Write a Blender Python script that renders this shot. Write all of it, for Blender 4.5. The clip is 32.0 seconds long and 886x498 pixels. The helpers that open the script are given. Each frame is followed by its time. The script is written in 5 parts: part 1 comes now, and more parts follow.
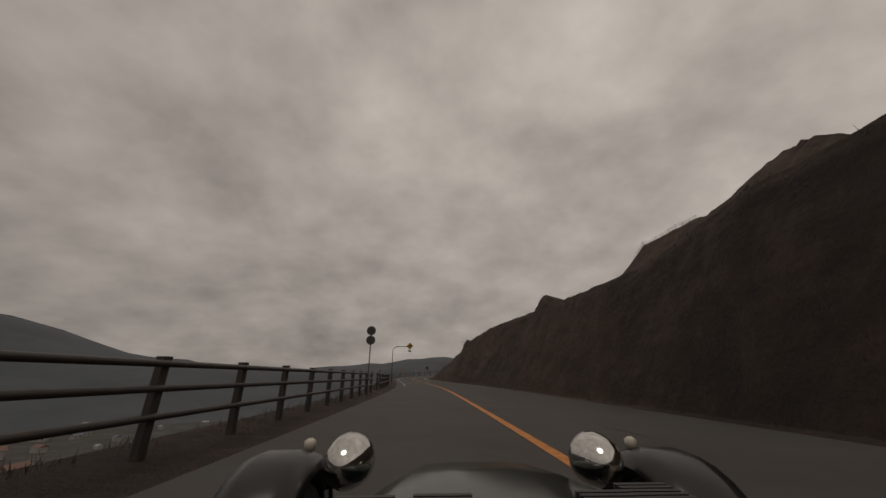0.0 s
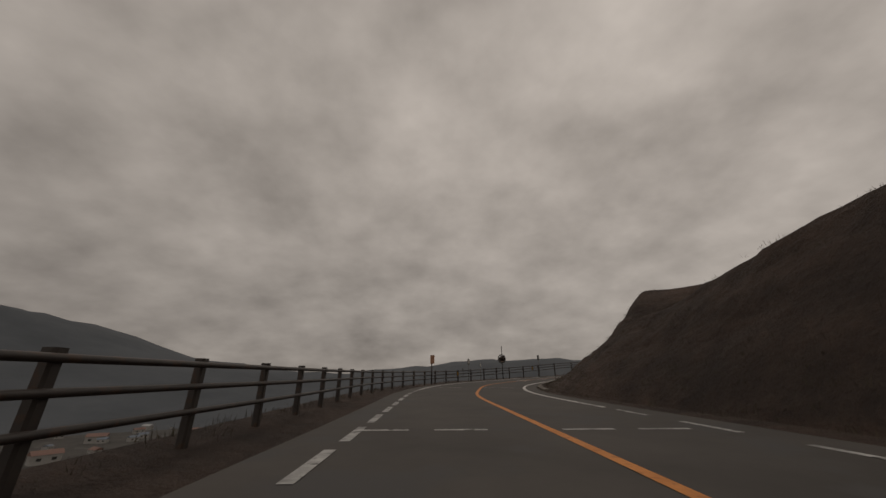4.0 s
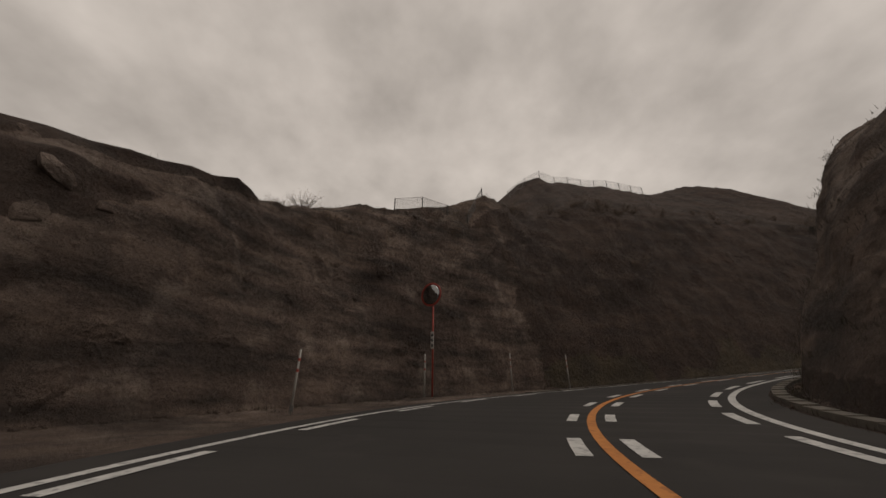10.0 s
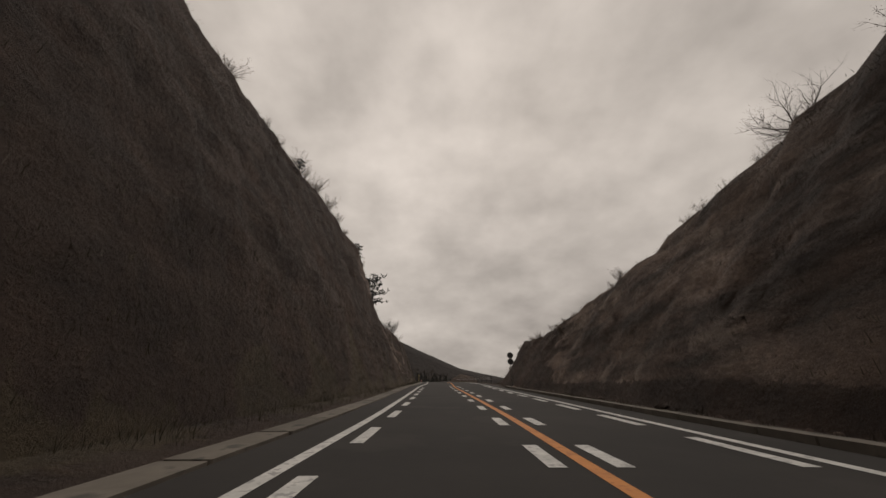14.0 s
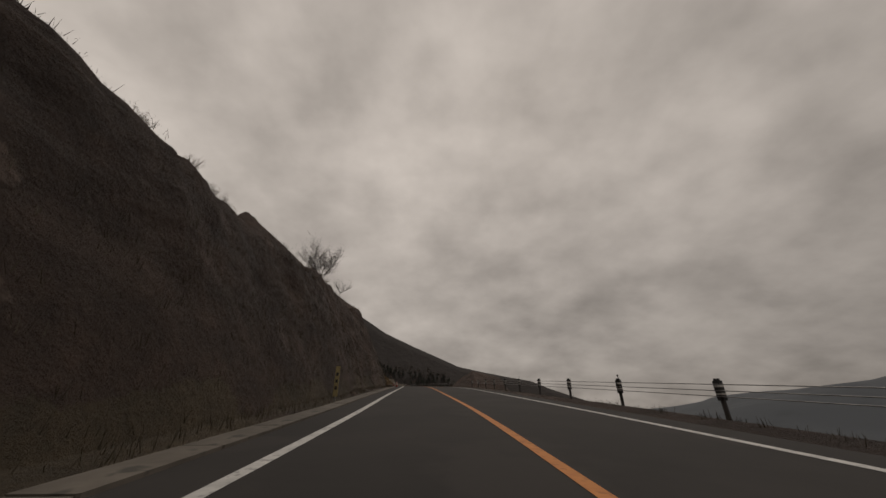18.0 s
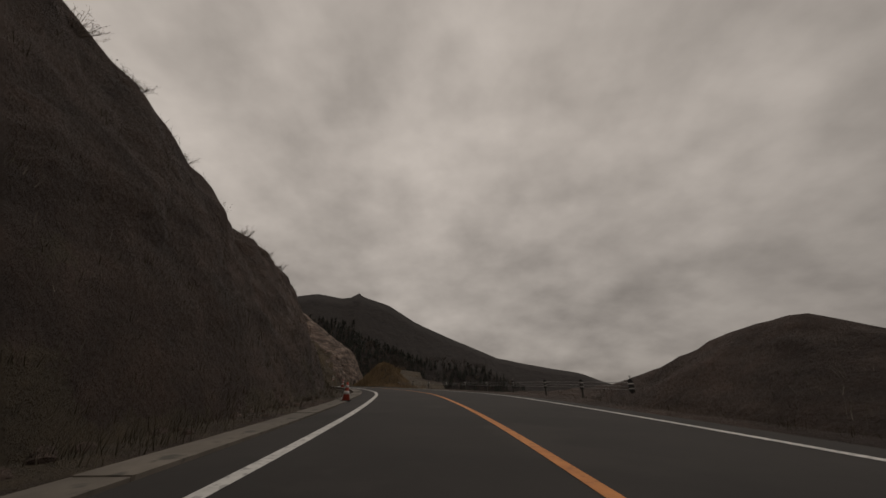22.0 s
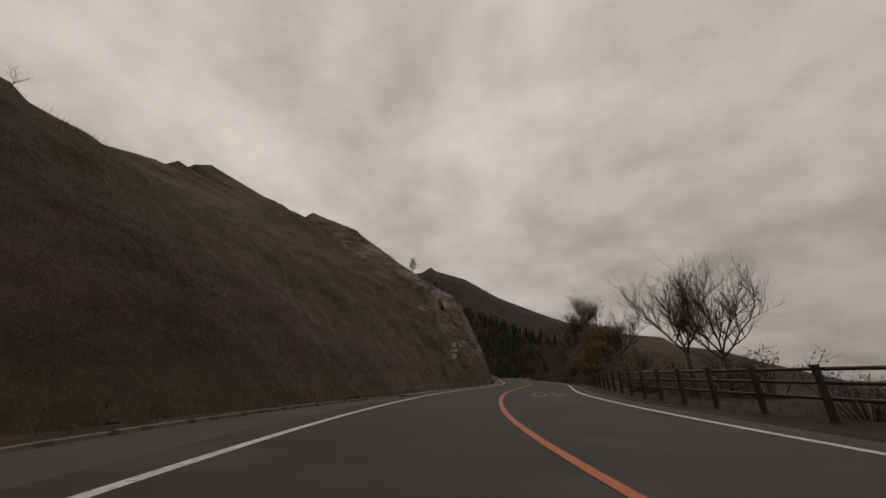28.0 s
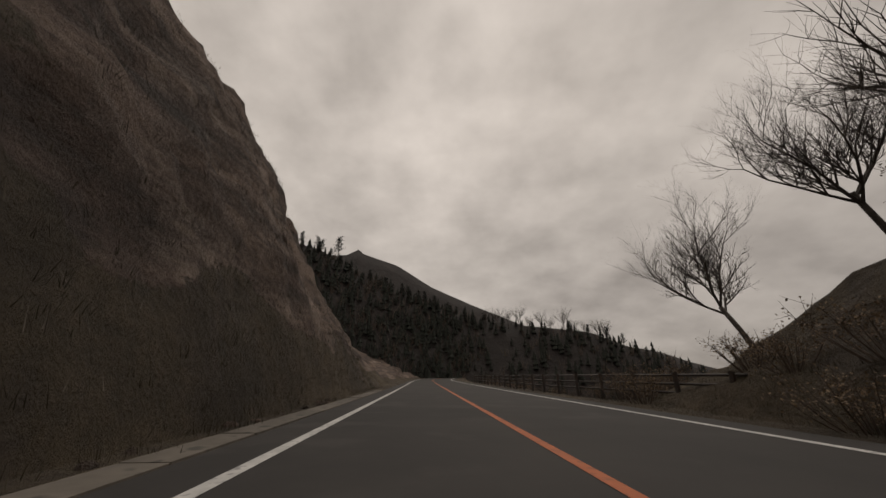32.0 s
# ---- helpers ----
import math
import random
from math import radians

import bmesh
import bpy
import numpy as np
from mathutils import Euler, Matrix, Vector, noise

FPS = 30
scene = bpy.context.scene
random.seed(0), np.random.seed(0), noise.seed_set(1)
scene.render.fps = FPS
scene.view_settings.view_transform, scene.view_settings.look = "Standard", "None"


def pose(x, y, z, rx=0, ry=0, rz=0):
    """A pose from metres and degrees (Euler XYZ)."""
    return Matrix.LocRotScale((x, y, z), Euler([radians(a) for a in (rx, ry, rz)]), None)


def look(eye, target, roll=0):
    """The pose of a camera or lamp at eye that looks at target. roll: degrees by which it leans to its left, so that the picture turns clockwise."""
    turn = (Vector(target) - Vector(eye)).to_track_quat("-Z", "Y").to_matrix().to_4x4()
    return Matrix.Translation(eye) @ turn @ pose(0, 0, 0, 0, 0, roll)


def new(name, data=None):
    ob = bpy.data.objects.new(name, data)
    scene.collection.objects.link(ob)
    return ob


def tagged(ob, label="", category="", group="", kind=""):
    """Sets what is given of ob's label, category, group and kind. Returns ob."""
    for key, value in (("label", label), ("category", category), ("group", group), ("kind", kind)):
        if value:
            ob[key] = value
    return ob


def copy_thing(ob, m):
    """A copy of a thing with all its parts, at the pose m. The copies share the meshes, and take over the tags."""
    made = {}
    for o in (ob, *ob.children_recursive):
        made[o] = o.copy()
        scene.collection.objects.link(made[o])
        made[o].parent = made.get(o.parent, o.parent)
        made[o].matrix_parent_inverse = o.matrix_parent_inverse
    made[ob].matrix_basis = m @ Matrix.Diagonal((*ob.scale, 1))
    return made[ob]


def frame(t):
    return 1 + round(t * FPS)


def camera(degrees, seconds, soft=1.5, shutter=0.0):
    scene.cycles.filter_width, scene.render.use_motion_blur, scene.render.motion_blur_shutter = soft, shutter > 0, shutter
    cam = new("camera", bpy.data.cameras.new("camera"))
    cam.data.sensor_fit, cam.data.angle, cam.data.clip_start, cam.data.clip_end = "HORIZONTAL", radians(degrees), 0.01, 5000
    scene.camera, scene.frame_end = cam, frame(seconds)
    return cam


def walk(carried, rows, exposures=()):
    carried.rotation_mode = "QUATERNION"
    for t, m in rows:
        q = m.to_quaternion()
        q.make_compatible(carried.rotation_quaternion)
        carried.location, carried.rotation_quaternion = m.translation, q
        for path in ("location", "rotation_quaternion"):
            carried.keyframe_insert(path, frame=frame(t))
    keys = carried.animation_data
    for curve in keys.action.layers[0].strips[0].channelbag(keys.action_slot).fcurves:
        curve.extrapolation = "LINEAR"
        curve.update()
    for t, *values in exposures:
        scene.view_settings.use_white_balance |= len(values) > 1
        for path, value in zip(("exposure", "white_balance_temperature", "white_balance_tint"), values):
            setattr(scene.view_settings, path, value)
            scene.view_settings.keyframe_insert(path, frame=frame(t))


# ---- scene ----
EYE = 0.9        # height of the camera over the road
TILT = 20.57      # the camera looks up by this much
SIDE = -1.95      # and to the right of the car's heading

# ---- the road's line: station in metres, heading in degrees (left of +y) ----
ROAD = (
    (0.0, -3.7),
    (21.9, -2.4),
    (40.1, 1.8),
    (54.5, 2.7),
    (60.9, 3.3),
    (83.1, 4.5),
    (88.1, -3.3),
    (93.2, -13.7),
    (98.1, -26.1),
    (103.0, -38.2),
    (107.8, -48.8),
    (112.6, -56.4),
    (117.3, -70.6),
    (121.9, -84.1),
    (126.4, -96.9),
    (131.0, -109.3),
    (135.5, -122.8),
    (140.2, -136.3),
    (145.1, -149.1),
    (150.1, -160.2),
    (155.4, -171.2),
    (160.9, -176.4),
    (166.7, -178.0),
    (172.7, -179.9),
    (198.0, -179.4),
    (204.6, -180.8),
    (217.8, -178.5),
    (231.1, -176.3),
    (244.5, -176.7),
    (257.9, -176.3),
    (271.3, -173.1),
    (284.7, -167.7),
    (291.4, -165.8),
    (298.1, -156.2),
    (304.9, -150.1),
    (311.6, -148.2),
    (318.4, -144.8),
    (325.2, -142.2),
    (330.7, -142.9),
    (339.0, -150.7),
    (345.9, -159.0),
    (352.9, -161.4),
    (359.9, -167.6),
    (367.0, -173.8),
    (374.2, -176.5),
    (381.4, -181.1),
    (388.7, -181.0),
    (396.0, -179.0),
    (403.4, -174.7),
    (410.9, -172.8),
)

GRADE = ((-140, 0.001), (54.5, 0.007), (88.1, 0.023), (107.8, 0.048), (155.4, 0.088), (204.6, 0.09), (311.6, 0.053), (352.9, 0.022), (410.9, 0.021), (560, 0.032))
FIRST, LAST = -130, 540


def smooth(table, s):
    """Values of a table of (station, value) at the stations s, eased over a few metres."""
    a = np.array(table, float)
    s = np.asarray(s, float)
    return sum(np.interp(s + k, a[:, 0], a[:, 1]) for k in (-2.4, -1.2, 0, 1.2, 2.4)) / 5


AXIS_S = np.arange(FIRST, LAST + 0.01, 0.25)
TURN = np.radians(smooth(ROAD + ((410.9 + 3, ROAD[-1][1] + 1.5), (410.9 + 60, ROAD[-1][1] + 1.5), (560, ROAD[-1][1] - 18)), AXIS_S))
RISE = smooth(GRADE, AXIS_S)
_zero = int(-FIRST / 0.25)
AXIS_X = np.cumsum(-np.sin(TURN) * 0.25)
AXIS_Y = np.cumsum(np.cos(TURN) * 0.25)
AXIS_Z = np.cumsum(RISE * 0.25)
AXIS_X, AXIS_Y, AXIS_Z = AXIS_X - AXIS_X[_zero], AXIS_Y - AXIS_Y[_zero], AXIS_Z - AXIS_Z[_zero]
BEND = np.gradient(TURN, 0.25)


def heading(s):
    return np.interp(s, AXIS_S, TURN)


def at(s, u, h=0.0):
    """World places at station s, u metres to the right of the driven line, h over the road."""
    s, u, h = np.broadcast_arrays(np.asarray(s, float), np.asarray(u, float), np.asarray(h, float))
    a = np.interp(s, AXIS_S, TURN)
    x = np.interp(s, AXIS_S, AXIS_X) + u * np.cos(a)
    y = np.interp(s, AXIS_S, AXIS_Y) + u * np.sin(a)
    return np.stack([x, y, np.interp(s, AXIS_S, AXIS_Z) + h], -1)


def spot(s, u, h=0.0, turn=0.0):
    """A pose at the station, its y axis along the road."""
    x, y, z = at(s, u, h).tolist()
    return pose(x, y, z, 0, 0, math.degrees(float(heading(s))) + turn)


# ---- the camera and its way: seconds, station ----
PASSED = (
    (0.0, 0.00),
    (0.5, 11.35),
    (1.0, 21.90),
    (1.5, 31.51),
    (2.0, 40.05),
    (2.5, 47.67),
    (3.0, 54.55),
    (3.5, 60.86),
    (4.0, 66.80),
    (4.5, 72.44),
    (5.0, 77.87),
    (5.5, 83.08),
    (6.0, 88.15),
    (6.5, 93.16),
    (7.0, 98.11),
    (7.5, 103.00),
    (8.0, 107.83),
    (8.5, 112.59),
    (9.0, 117.28),
    (9.5, 121.89),
    (10.0, 126.43),
    (10.5, 130.95),
    (11.0, 135.53),
    (11.5, 140.21),
    (12.0, 145.08),
    (12.5, 150.14),
    (13.0, 155.42),
    (13.5, 160.95),
    (14.0, 166.72),
    (14.5, 172.70),
    (15.0, 178.82),
    (15.5, 185.10),
    (16.0, 191.52),
    (16.5, 198.04),
    (17.0, 204.60),
    (17.5, 211.19),
    (18.0, 217.82),
    (18.5, 224.48),
    (19.0, 231.14),
    (19.5, 237.81),
    (20.0, 244.48),
    (20.5, 251.16),
    (21.0, 257.85),
    (21.5, 264.55),
    (22.0, 271.25),
    (22.5, 277.96),
    (23.0, 284.68),
    (23.5, 291.41),
    (24.0, 298.14),
    (24.5, 304.88),
    (25.0, 311.62),
    (25.5, 318.40),
    (26.0, 325.21),
    (26.5, 332.06),
    (27.0, 338.96),
    (27.5, 345.90),
    (28.0, 352.87),
    (28.5, 359.91),
    (29.0, 367.00),
    (29.5, 374.16),
    (30.0, 381.37),
    (30.5, 388.66),
    (31.0, 396.00),
    (31.5, 403.41),
    (32.0, 410.87),
)

cam = camera(105.0, 32.0, soft=1.5, shutter=0.0)
rows = []
for t, s in PASSED:
    x, y, z = at(s, 0.0, EYE).tolist()
    up = math.degrees(math.atan(float(np.interp(s, AXIS_S, RISE))))
    rows.append((t, pose(x, y, z, 90 + TILT + up, 0, math.degrees(float(heading(s))) + SIDE)))
walk(cam, rows, ((0, -0.03), (6, -0.15), (7, -0.22), (8, -0.32), (9, 0.05), (10, 0.2), (11, 0.5), (12, 0.65), (13, 0.6), (14.5, 0.4), (17, 0.2), (19, 0.05), (23, -0.02), (25, 0.08), (28, 0.3), (32, 0.4)))

# ---- world and sun: an overcast day ----
world = bpy.data.worlds.new("overcast_sky")
scene.world = world
world.use_nodes = True
wn, wl = world.node_tree.nodes, world.node_tree.links
wn.clear()


def wnode(kind, **values):
    n = wn.new(kind)
    for key, value in values.items():
        n.inputs[key].default_value = value
    return n


sky = wn.new("ShaderNodeTexSky")
sky.sky_type, sky.sun_disc = "NISHITA", False
sky.sun_elevation, sky.sun_rotation = radians(48), radians(200)
coord = wn.new("ShaderNodeTexCoord")
split = wn.new("ShaderNodeSeparateXYZ")
wl.new(coord.outputs["Generated"], split.inputs[0])
lift = wn.new("ShaderNodeMath")
lift.operation = "MAXIMUM"
wl.new(split.outputs[2], lift.inputs[0])
lift.inputs[1].default_value = 0.0
level = wn.new("ShaderNodeMath")
wl.new(lift.outputs[0], level.inputs[0])
level.inputs[1].default_value = 0.46
deck = wn.new("ShaderNodeVectorMath")
deck.operation = "DIVIDE"
wl.new(coord.outputs["Generated"], deck.inputs[0])
wl.new(level.outputs[0], deck.inputs[1])
big = wnode("ShaderNodeTexNoise", Scale=2.6, Detail=4.0, Roughness=0.48, Distortion=0.0)
fine = wnode("ShaderNodeTexNoise", Scale=6.5, Detail=5.0, Roughness=0.52, Distortion=0.0)
for n in (big, fine):
    wl.new(deck.outputs[0], n.inputs["Vector"])
both = wn.new("ShaderNodeMix")
both.inputs[0].default_value = 0.4
wl.new(big.outputs[0], both.inputs[2])
wl.new(fine.outputs[0], both.inputs[3])
ramp = wn.new("ShaderNodeValToRGB")
ramp.color_ramp.elements[0].position, ramp.color_ramp.elements[0].color = 0.28, (0.262, 0.231, 0.204, 1)
ramp.color_ramp.elements[1].position, ramp.color_ramp.elements[1].color = 0.70, (0.555, 0.495, 0.442, 1)
wl.new(both.outputs[0], ramp.inputs[0])
clear = wn.new("ShaderNodeMix")
clear.data_type = "RGBA"
clear.inputs[0].default_value = 0.985
thin = wn.new("ShaderNodeVectorMath")
thin.operation = "SCALE"
thin.inputs[3].default_value = 0.1
wl.new(sky.outputs[0], thin.inputs[0])
wl.new(thin.outputs[0], clear.inputs[6])
wl.new(ramp.outputs[0], clear.inputs[7])
ground_bg = wnode("ShaderNodeBackground", Strength=1.0)
side = wn.new("ShaderNodeMapRange")
side.inputs[1].default_value, side.inputs[2].default_value, side.inputs[3].default_value, side.inputs[4].default_value = -1.0, 1.0, 0.76, 1.12
wl.new(split.outputs[0], side.inputs[0])
shade = wn.new("ShaderNodeVectorMath")
shade.operation = "SCALE"
wl.new(clear.outputs[2], shade.inputs[0])
low = wn.new("ShaderNodeMapRange")
low.inputs[1].default_value, low.inputs[2].default_value, low.inputs[3].default_value, low.inputs[4].default_value = 0.0, 0.6, 0.74, 1.06
wl.new(split.outputs[2], low.inputs[0])
both_ways = wn.new("ShaderNodeMath")
both_ways.operation = "MULTIPLY"
wl.new(side.outputs[0], both_ways.inputs[0])
wl.new(low.outputs[0], both_ways.inputs[1])
wl.new(both_ways.outputs[0], shade.inputs[3])
wl.new(shade.outputs[0], ground_bg.inputs[0])
out = wn.new("ShaderNodeOutputWorld")
wl.new(ground_bg.outputs[0], out.inputs[0])

sun = new("sun", bpy.data.lights.new("sun", "SUN"))
sun.data.energy, sun.data.angle, sun.data.color = 0.5, radians(25), (1.0, 0.95, 0.88)
sun.matrix_world = look((0, 0, 300), (60, 100, 0))


# ---- materials ----
def material(name, low, high, rough=0.9, scale=1.0, bump=0.3, detail=8.0, spot_scale=6.0, spots=None, metal=0.0, random_tone=0.0, size=0.05):
    """Two scales of variation between two colours, with relief; spots: a third colour in patches."""
    m = bpy.data.materials.new(name)
    m.use_nodes = True
    n, l = m.node_tree.nodes, m.node_tree.links
    p = n["Principled BSDF"]
    tc = n.new("ShaderNodeTexCoord")
    a = n.new("ShaderNodeTexNoise")
    a.inputs["Scale"].default_value, a.inputs["Detail"].default_value, a.inputs["Roughness"].default_value = scale, detail, 0.65
    l.new(tc.outputs["Object"], a.inputs["Vector"])
    r = n.new("ShaderNodeValToRGB")
    r.color_ramp.elements[0].position, r.color_ramp.elements[1].position = 0.34, 0.66
    r.color_ramp.elements[0].color, r.color_ramp.elements[1].color = (*low, 1), (*high, 1)
    l.new(a.outputs[0], r.inputs[0])
    colour = r.outputs[0]
    b = n.new("ShaderNodeTexNoise")
    b.inputs["Scale"].default_value, b.inputs["Detail"].default_value = spot_scale, 5.0
    l.new(tc.outputs["Object"], b.inputs["Vector"])
    if spots:
        r2 = n.new("ShaderNodeValToRGB")
        r2.color_ramp.elements[0].position, r2.color_ramp.elements[1].position = 0.56, 0.64
        l.new(b.outputs[0], r2.inputs[0])
        mix = n.new("ShaderNodeMix")
        mix.data_type = "RGBA"
        l.new(r2.outputs[0], mix.inputs[0])
        l.new(colour, mix.inputs[6])
        mix.inputs[7].default_value = (*spots, 1)
        colour = mix.outputs[2]
    if random_tone:
        info = n.new("ShaderNodeObjectInfo")
        mr = n.new("ShaderNodeMapRange")
        mr.inputs[3].default_value, mr.inputs[4].default_value = 1 - random_tone, 1 + random_tone
        l.new(info.outputs["Random"], mr.inputs[0])
        vm = n.new("ShaderNodeVectorMath")
        vm.operation = "SCALE"
        l.new(colour, vm.inputs[0])
        l.new(mr.outputs[0], vm.inputs[3])
        colour = vm.outputs[0]
    l.new(colour, p.inputs["Base Color"])
    p.inputs["Roughness"].default_value, p.inputs["Metallic"].default_value = rough, metal
    if bump:
        bp = n.new("ShaderNodeBump")
        bp.inputs["Strength"].default_value, bp.inputs["Distance"].default_value = bump, size
        l.new(a.outputs[0], bp.inputs["Height"])
        l.new(bp.outputs[0], p.inputs["Normal"])
    return m


ASPHALT = material("asphalt", (0.038, 0.0325, 0.0285), (0.063, 0.0545, 0.0480), 0.82, 0.35, 0.25, 12.0, 0.6, (0.05, 0.046, 0.044), size=0.02)
WHITE_LINE = material("white_road_paint", (0.42, 0.41, 0.39), (0.62, 0.6, 0.57), 0.7, 3.0, 0.1, 8.0, 9.0, (0.3, 0.29, 0.28))
OLD_WHITE = material("worn_white_road_paint", (0.16, 0.155, 0.15), (0.45, 0.44, 0.42), 0.75, 2.0, 0.1, 8.0, 5.0, (0.07, 0.066, 0.062))
ORANGE_LINE = material("orange_road_paint", (0.42, 0.15, 0.03), (0.56, 0.22, 0.05), 0.7, 3.0, 0.1, 8.0, 8.0, (0.36, 0.13, 0.03))
def slope_material(name, base, covers=(), fine_scale=4.0, bump=0.9, size=0.45):
    """Earth or rock; covers are (mask name, low, high, pale, streak) laid over it where the mesh says so, with ragged edges."""
    m = bpy.data.materials.new(name)
    m.use_nodes = True
    n, l = m.node_tree.nodes, m.node_tree.links
    p = n["Principled BSDF"]
    tc = n.new("ShaderNodeTexCoord")

    def tex(scale, detail=8.0, rough=0.6, stretch=None):
        q = n.new("ShaderNodeTexNoise")
        q.inputs["Scale"].default_value, q.inputs["Detail"].default_value, q.inputs["Roughness"].default_value = scale, detail, rough
        src = tc.outputs["Object"]
        if stretch:
            mp = n.new("ShaderNodeMapping")
            mp.inputs["Scale"].default_value = stretch
            l.new(src, mp.inputs[0])
            src = mp.outputs[0]
        l.new(src, q.inputs["Vector"])
        return q.outputs[0]

    def ramp(src, a, z, ca, cz):
        r = n.new("ShaderNodeValToRGB")
        r.color_ramp.elements[0].position, r.color_ramp.elements[1].position = a, z
        r.color_ramp.elements[0].color, r.color_ramp.elements[1].color = (*ca, 1), (*cz, 1)
        l.new(src, r.inputs[0])
        return r.outputs[0]

    def mix(mode, fac, a, z):
        q = n.new("ShaderNodeMix")
        q.data_type, q.blend_type = "RGBA", mode
        if isinstance(fac, float):
            q.inputs[0].default_value = fac
        else:
            l.new(fac, q.inputs[0])
        for k, w in ((6, a), (7, z)):
            if isinstance(w, tuple):
                q.inputs[k].default_value = (*w, 1)
            else:
                l.new(w, q.inputs[k])
        return q.outputs[2]

    broad, mid, small = tex(0.16, 6.0), tex(0.9, 9.0, 0.7), tex(fine_scale, 6.0, 0.75)
    ragged, patch = tex(1.6, 8.0, 0.72), tex(0.42, 8.0, 0.68, (1.0, 1.0, 0.8))
    run = tex(1.1, 6.0, 0.6, (1.0, 1.0, 0.12))

    tilt = n.new("ShaderNodeMapping")
    tilt.inputs["Rotation"].default_value, tilt.inputs["Scale"].default_value = (0.55, 0.5, 0.3), (0.22, 0.22, 1.3)
    l.new(tc.outputs["Object"], tilt.inputs[0])
    beds = n.new("ShaderNodeTexNoise")
    beds.inputs["Scale"].default_value, beds.inputs["Detail"].default_value, beds.inputs["Roughness"].default_value = 0.9, 7.0, 0.6
    l.new(tilt.outputs[0], beds.inputs["Vector"])

    def tone(low, high, pale, streak, bedded=0.0):
        colour = ramp(broad, 0.36, 0.64, low, high)
        colour = mix("MULTIPLY", 1.0, colour, ramp(mid, 0.3, 0.7, (0.68, 0.68, 0.68), (1.28, 1.27, 1.25)))
        colour = mix("MULTIPLY", 1.0, colour, ramp(small, 0.3, 0.7, (0.78, 0.78, 0.78), (1.2, 1.19, 1.18)))
        colour = mix("MIX", ramp(patch, 0.54, 0.64, (0, 0, 0), (0.75, 0.75, 0.75)), colour, pale)
        if streak:
            colour = mix("MULTIPLY", streak, colour, ramp(run, 0.38, 0.6, (0.4, 0.4, 0.4), (1.25, 1.25, 1.25)))
        if bedded:
            colour = mix("MULTIPLY", bedded, colour, ramp(beds.outputs[0], 0.40, 0.60, (0.42, 0.41, 0.40), (1.45, 1.43, 1.4)))
        return colour

    colour = tone(*base)
    for mask, *tones in covers:
        where = n.new("ShaderNodeAttribute")
        where.attribute_name = mask
        add = n.new("ShaderNodeMath")
        add.operation = "ADD"
        l.new(where.outputs["Fac"], add.inputs[0])
        l.new(ragged, add.inputs[1])
        colour = mix("MIX", ramp(add.outputs[0], 0.9, 1.12, (0, 0, 0), (1, 1, 1)), colour, tone(*tones))
    l.new(colour, p.inputs["Base Color"])
    p.inputs["Roughness"].default_value = 0.95
    b1 = n.new("ShaderNodeBump")
    b1.inputs["Strength"].default_value, b1.inputs["Distance"].default_value = bump, size
    l.new(mid, b1.inputs["Height"])
    b2 = n.new("ShaderNodeBump")
    b2.inputs["Strength"].default_value, b2.inputs["Distance"].default_value = bump, size * 0.25
    l.new(small, b2.inputs["Height"])
    l.new(b1.outputs[0], b2.inputs["Normal"])
    l.new(b2.outputs[0], p.inputs["Normal"])
    return m


DIRT_TONES = ((0.039, 0.0245, 0.0182), (0.070, 0.0450, 0.0332), (0.076, 0.0525, 0.0405), 0.2, 0.25)
ROCK_TONES = ((0.082, 0.0575, 0.0462), (0.160, 0.118, 0.0955), (0.235, 0.184, 0.153), 0.2, 0.85)
GRASS_TONES = ((0.043, 0.0315, 0.0190), (0.088, 0.0660, 0.0395), (0.062, 0.047, 0.035), 0.0)
SPRAY_TONES = ((0.10, 0.080, 0.066), (0.155, 0.125, 0.104), (0.19, 0.158, 0.132), 0.5)
SLOPE = slope_material("earth_and_rock_slope", DIRT_TONES, (("rocky", *ROCK_TONES), ("grassy", *GRASS_TONES), ("sprayed", *SPRAY_TONES)), 4.5, 1.0, 0.5)
ROCK = slope_material("cut_rock", ROCK_TONES, (), 3.2, 1.0, 0.7)
CONCRETE = material("weathered_concrete", (0.11, 0.1, 0.088), (0.19, 0.175, 0.155), 0.9, 0.8, 0.4, 10.0, 2.0, (0.085, 0.08, 0.07), size=0.02)
FOREST = material("far_woods", (0.014, 0.0110, 0.0098), (0.028, 0.0215, 0.0190), 0.95, 0.12, 0.6, 8.0, 0.02, (0.022, 0.018, 0.016), size=3.0)
# the blue haze of distance is put into the mountains' own colour
FAR_HAZE = material("far_mountain_haze", (0.050, 0.056, 0.064), (0.076, 0.083, 0.092), 1.0, 0.004, 0.0, 8.0, 0.002, (0.056, 0.062, 0.071))
VALLEY = material("valley_floor", (0.032, 0.029, 0.026), (0.062, 0.056, 0.050), 1.0, 0.02, 0.0, 10.0, 0.05, (0.075, 0.070, 0.064))
RAIL_BROWN = material("brown_painted_steel", (0.030, 0.024, 0.021), (0.05, 0.04, 0.034), 0.5, 4.0, 0.05, 6.0, 6.0, (0.06, 0.035, 0.022), 0.0)


# ---- meshes ----
def mesh_ob(name, verts, faces, mat, parent=None, label="", smooth_shade=False):
    me = bpy.data.meshes.new(name)
    me.from_pydata([tuple(v) for v in verts], [], faces)
    if mat:
        me.materials.append(mat)
    if smooth_shade:
        me.polygons.foreach_set("use_smooth", [True] * len(me.polygons))
    me.update()
    ob = new(name, me)
    if parent is not None:
        ob.parent = parent
    if label:
        ob["label"] = label
    return ob


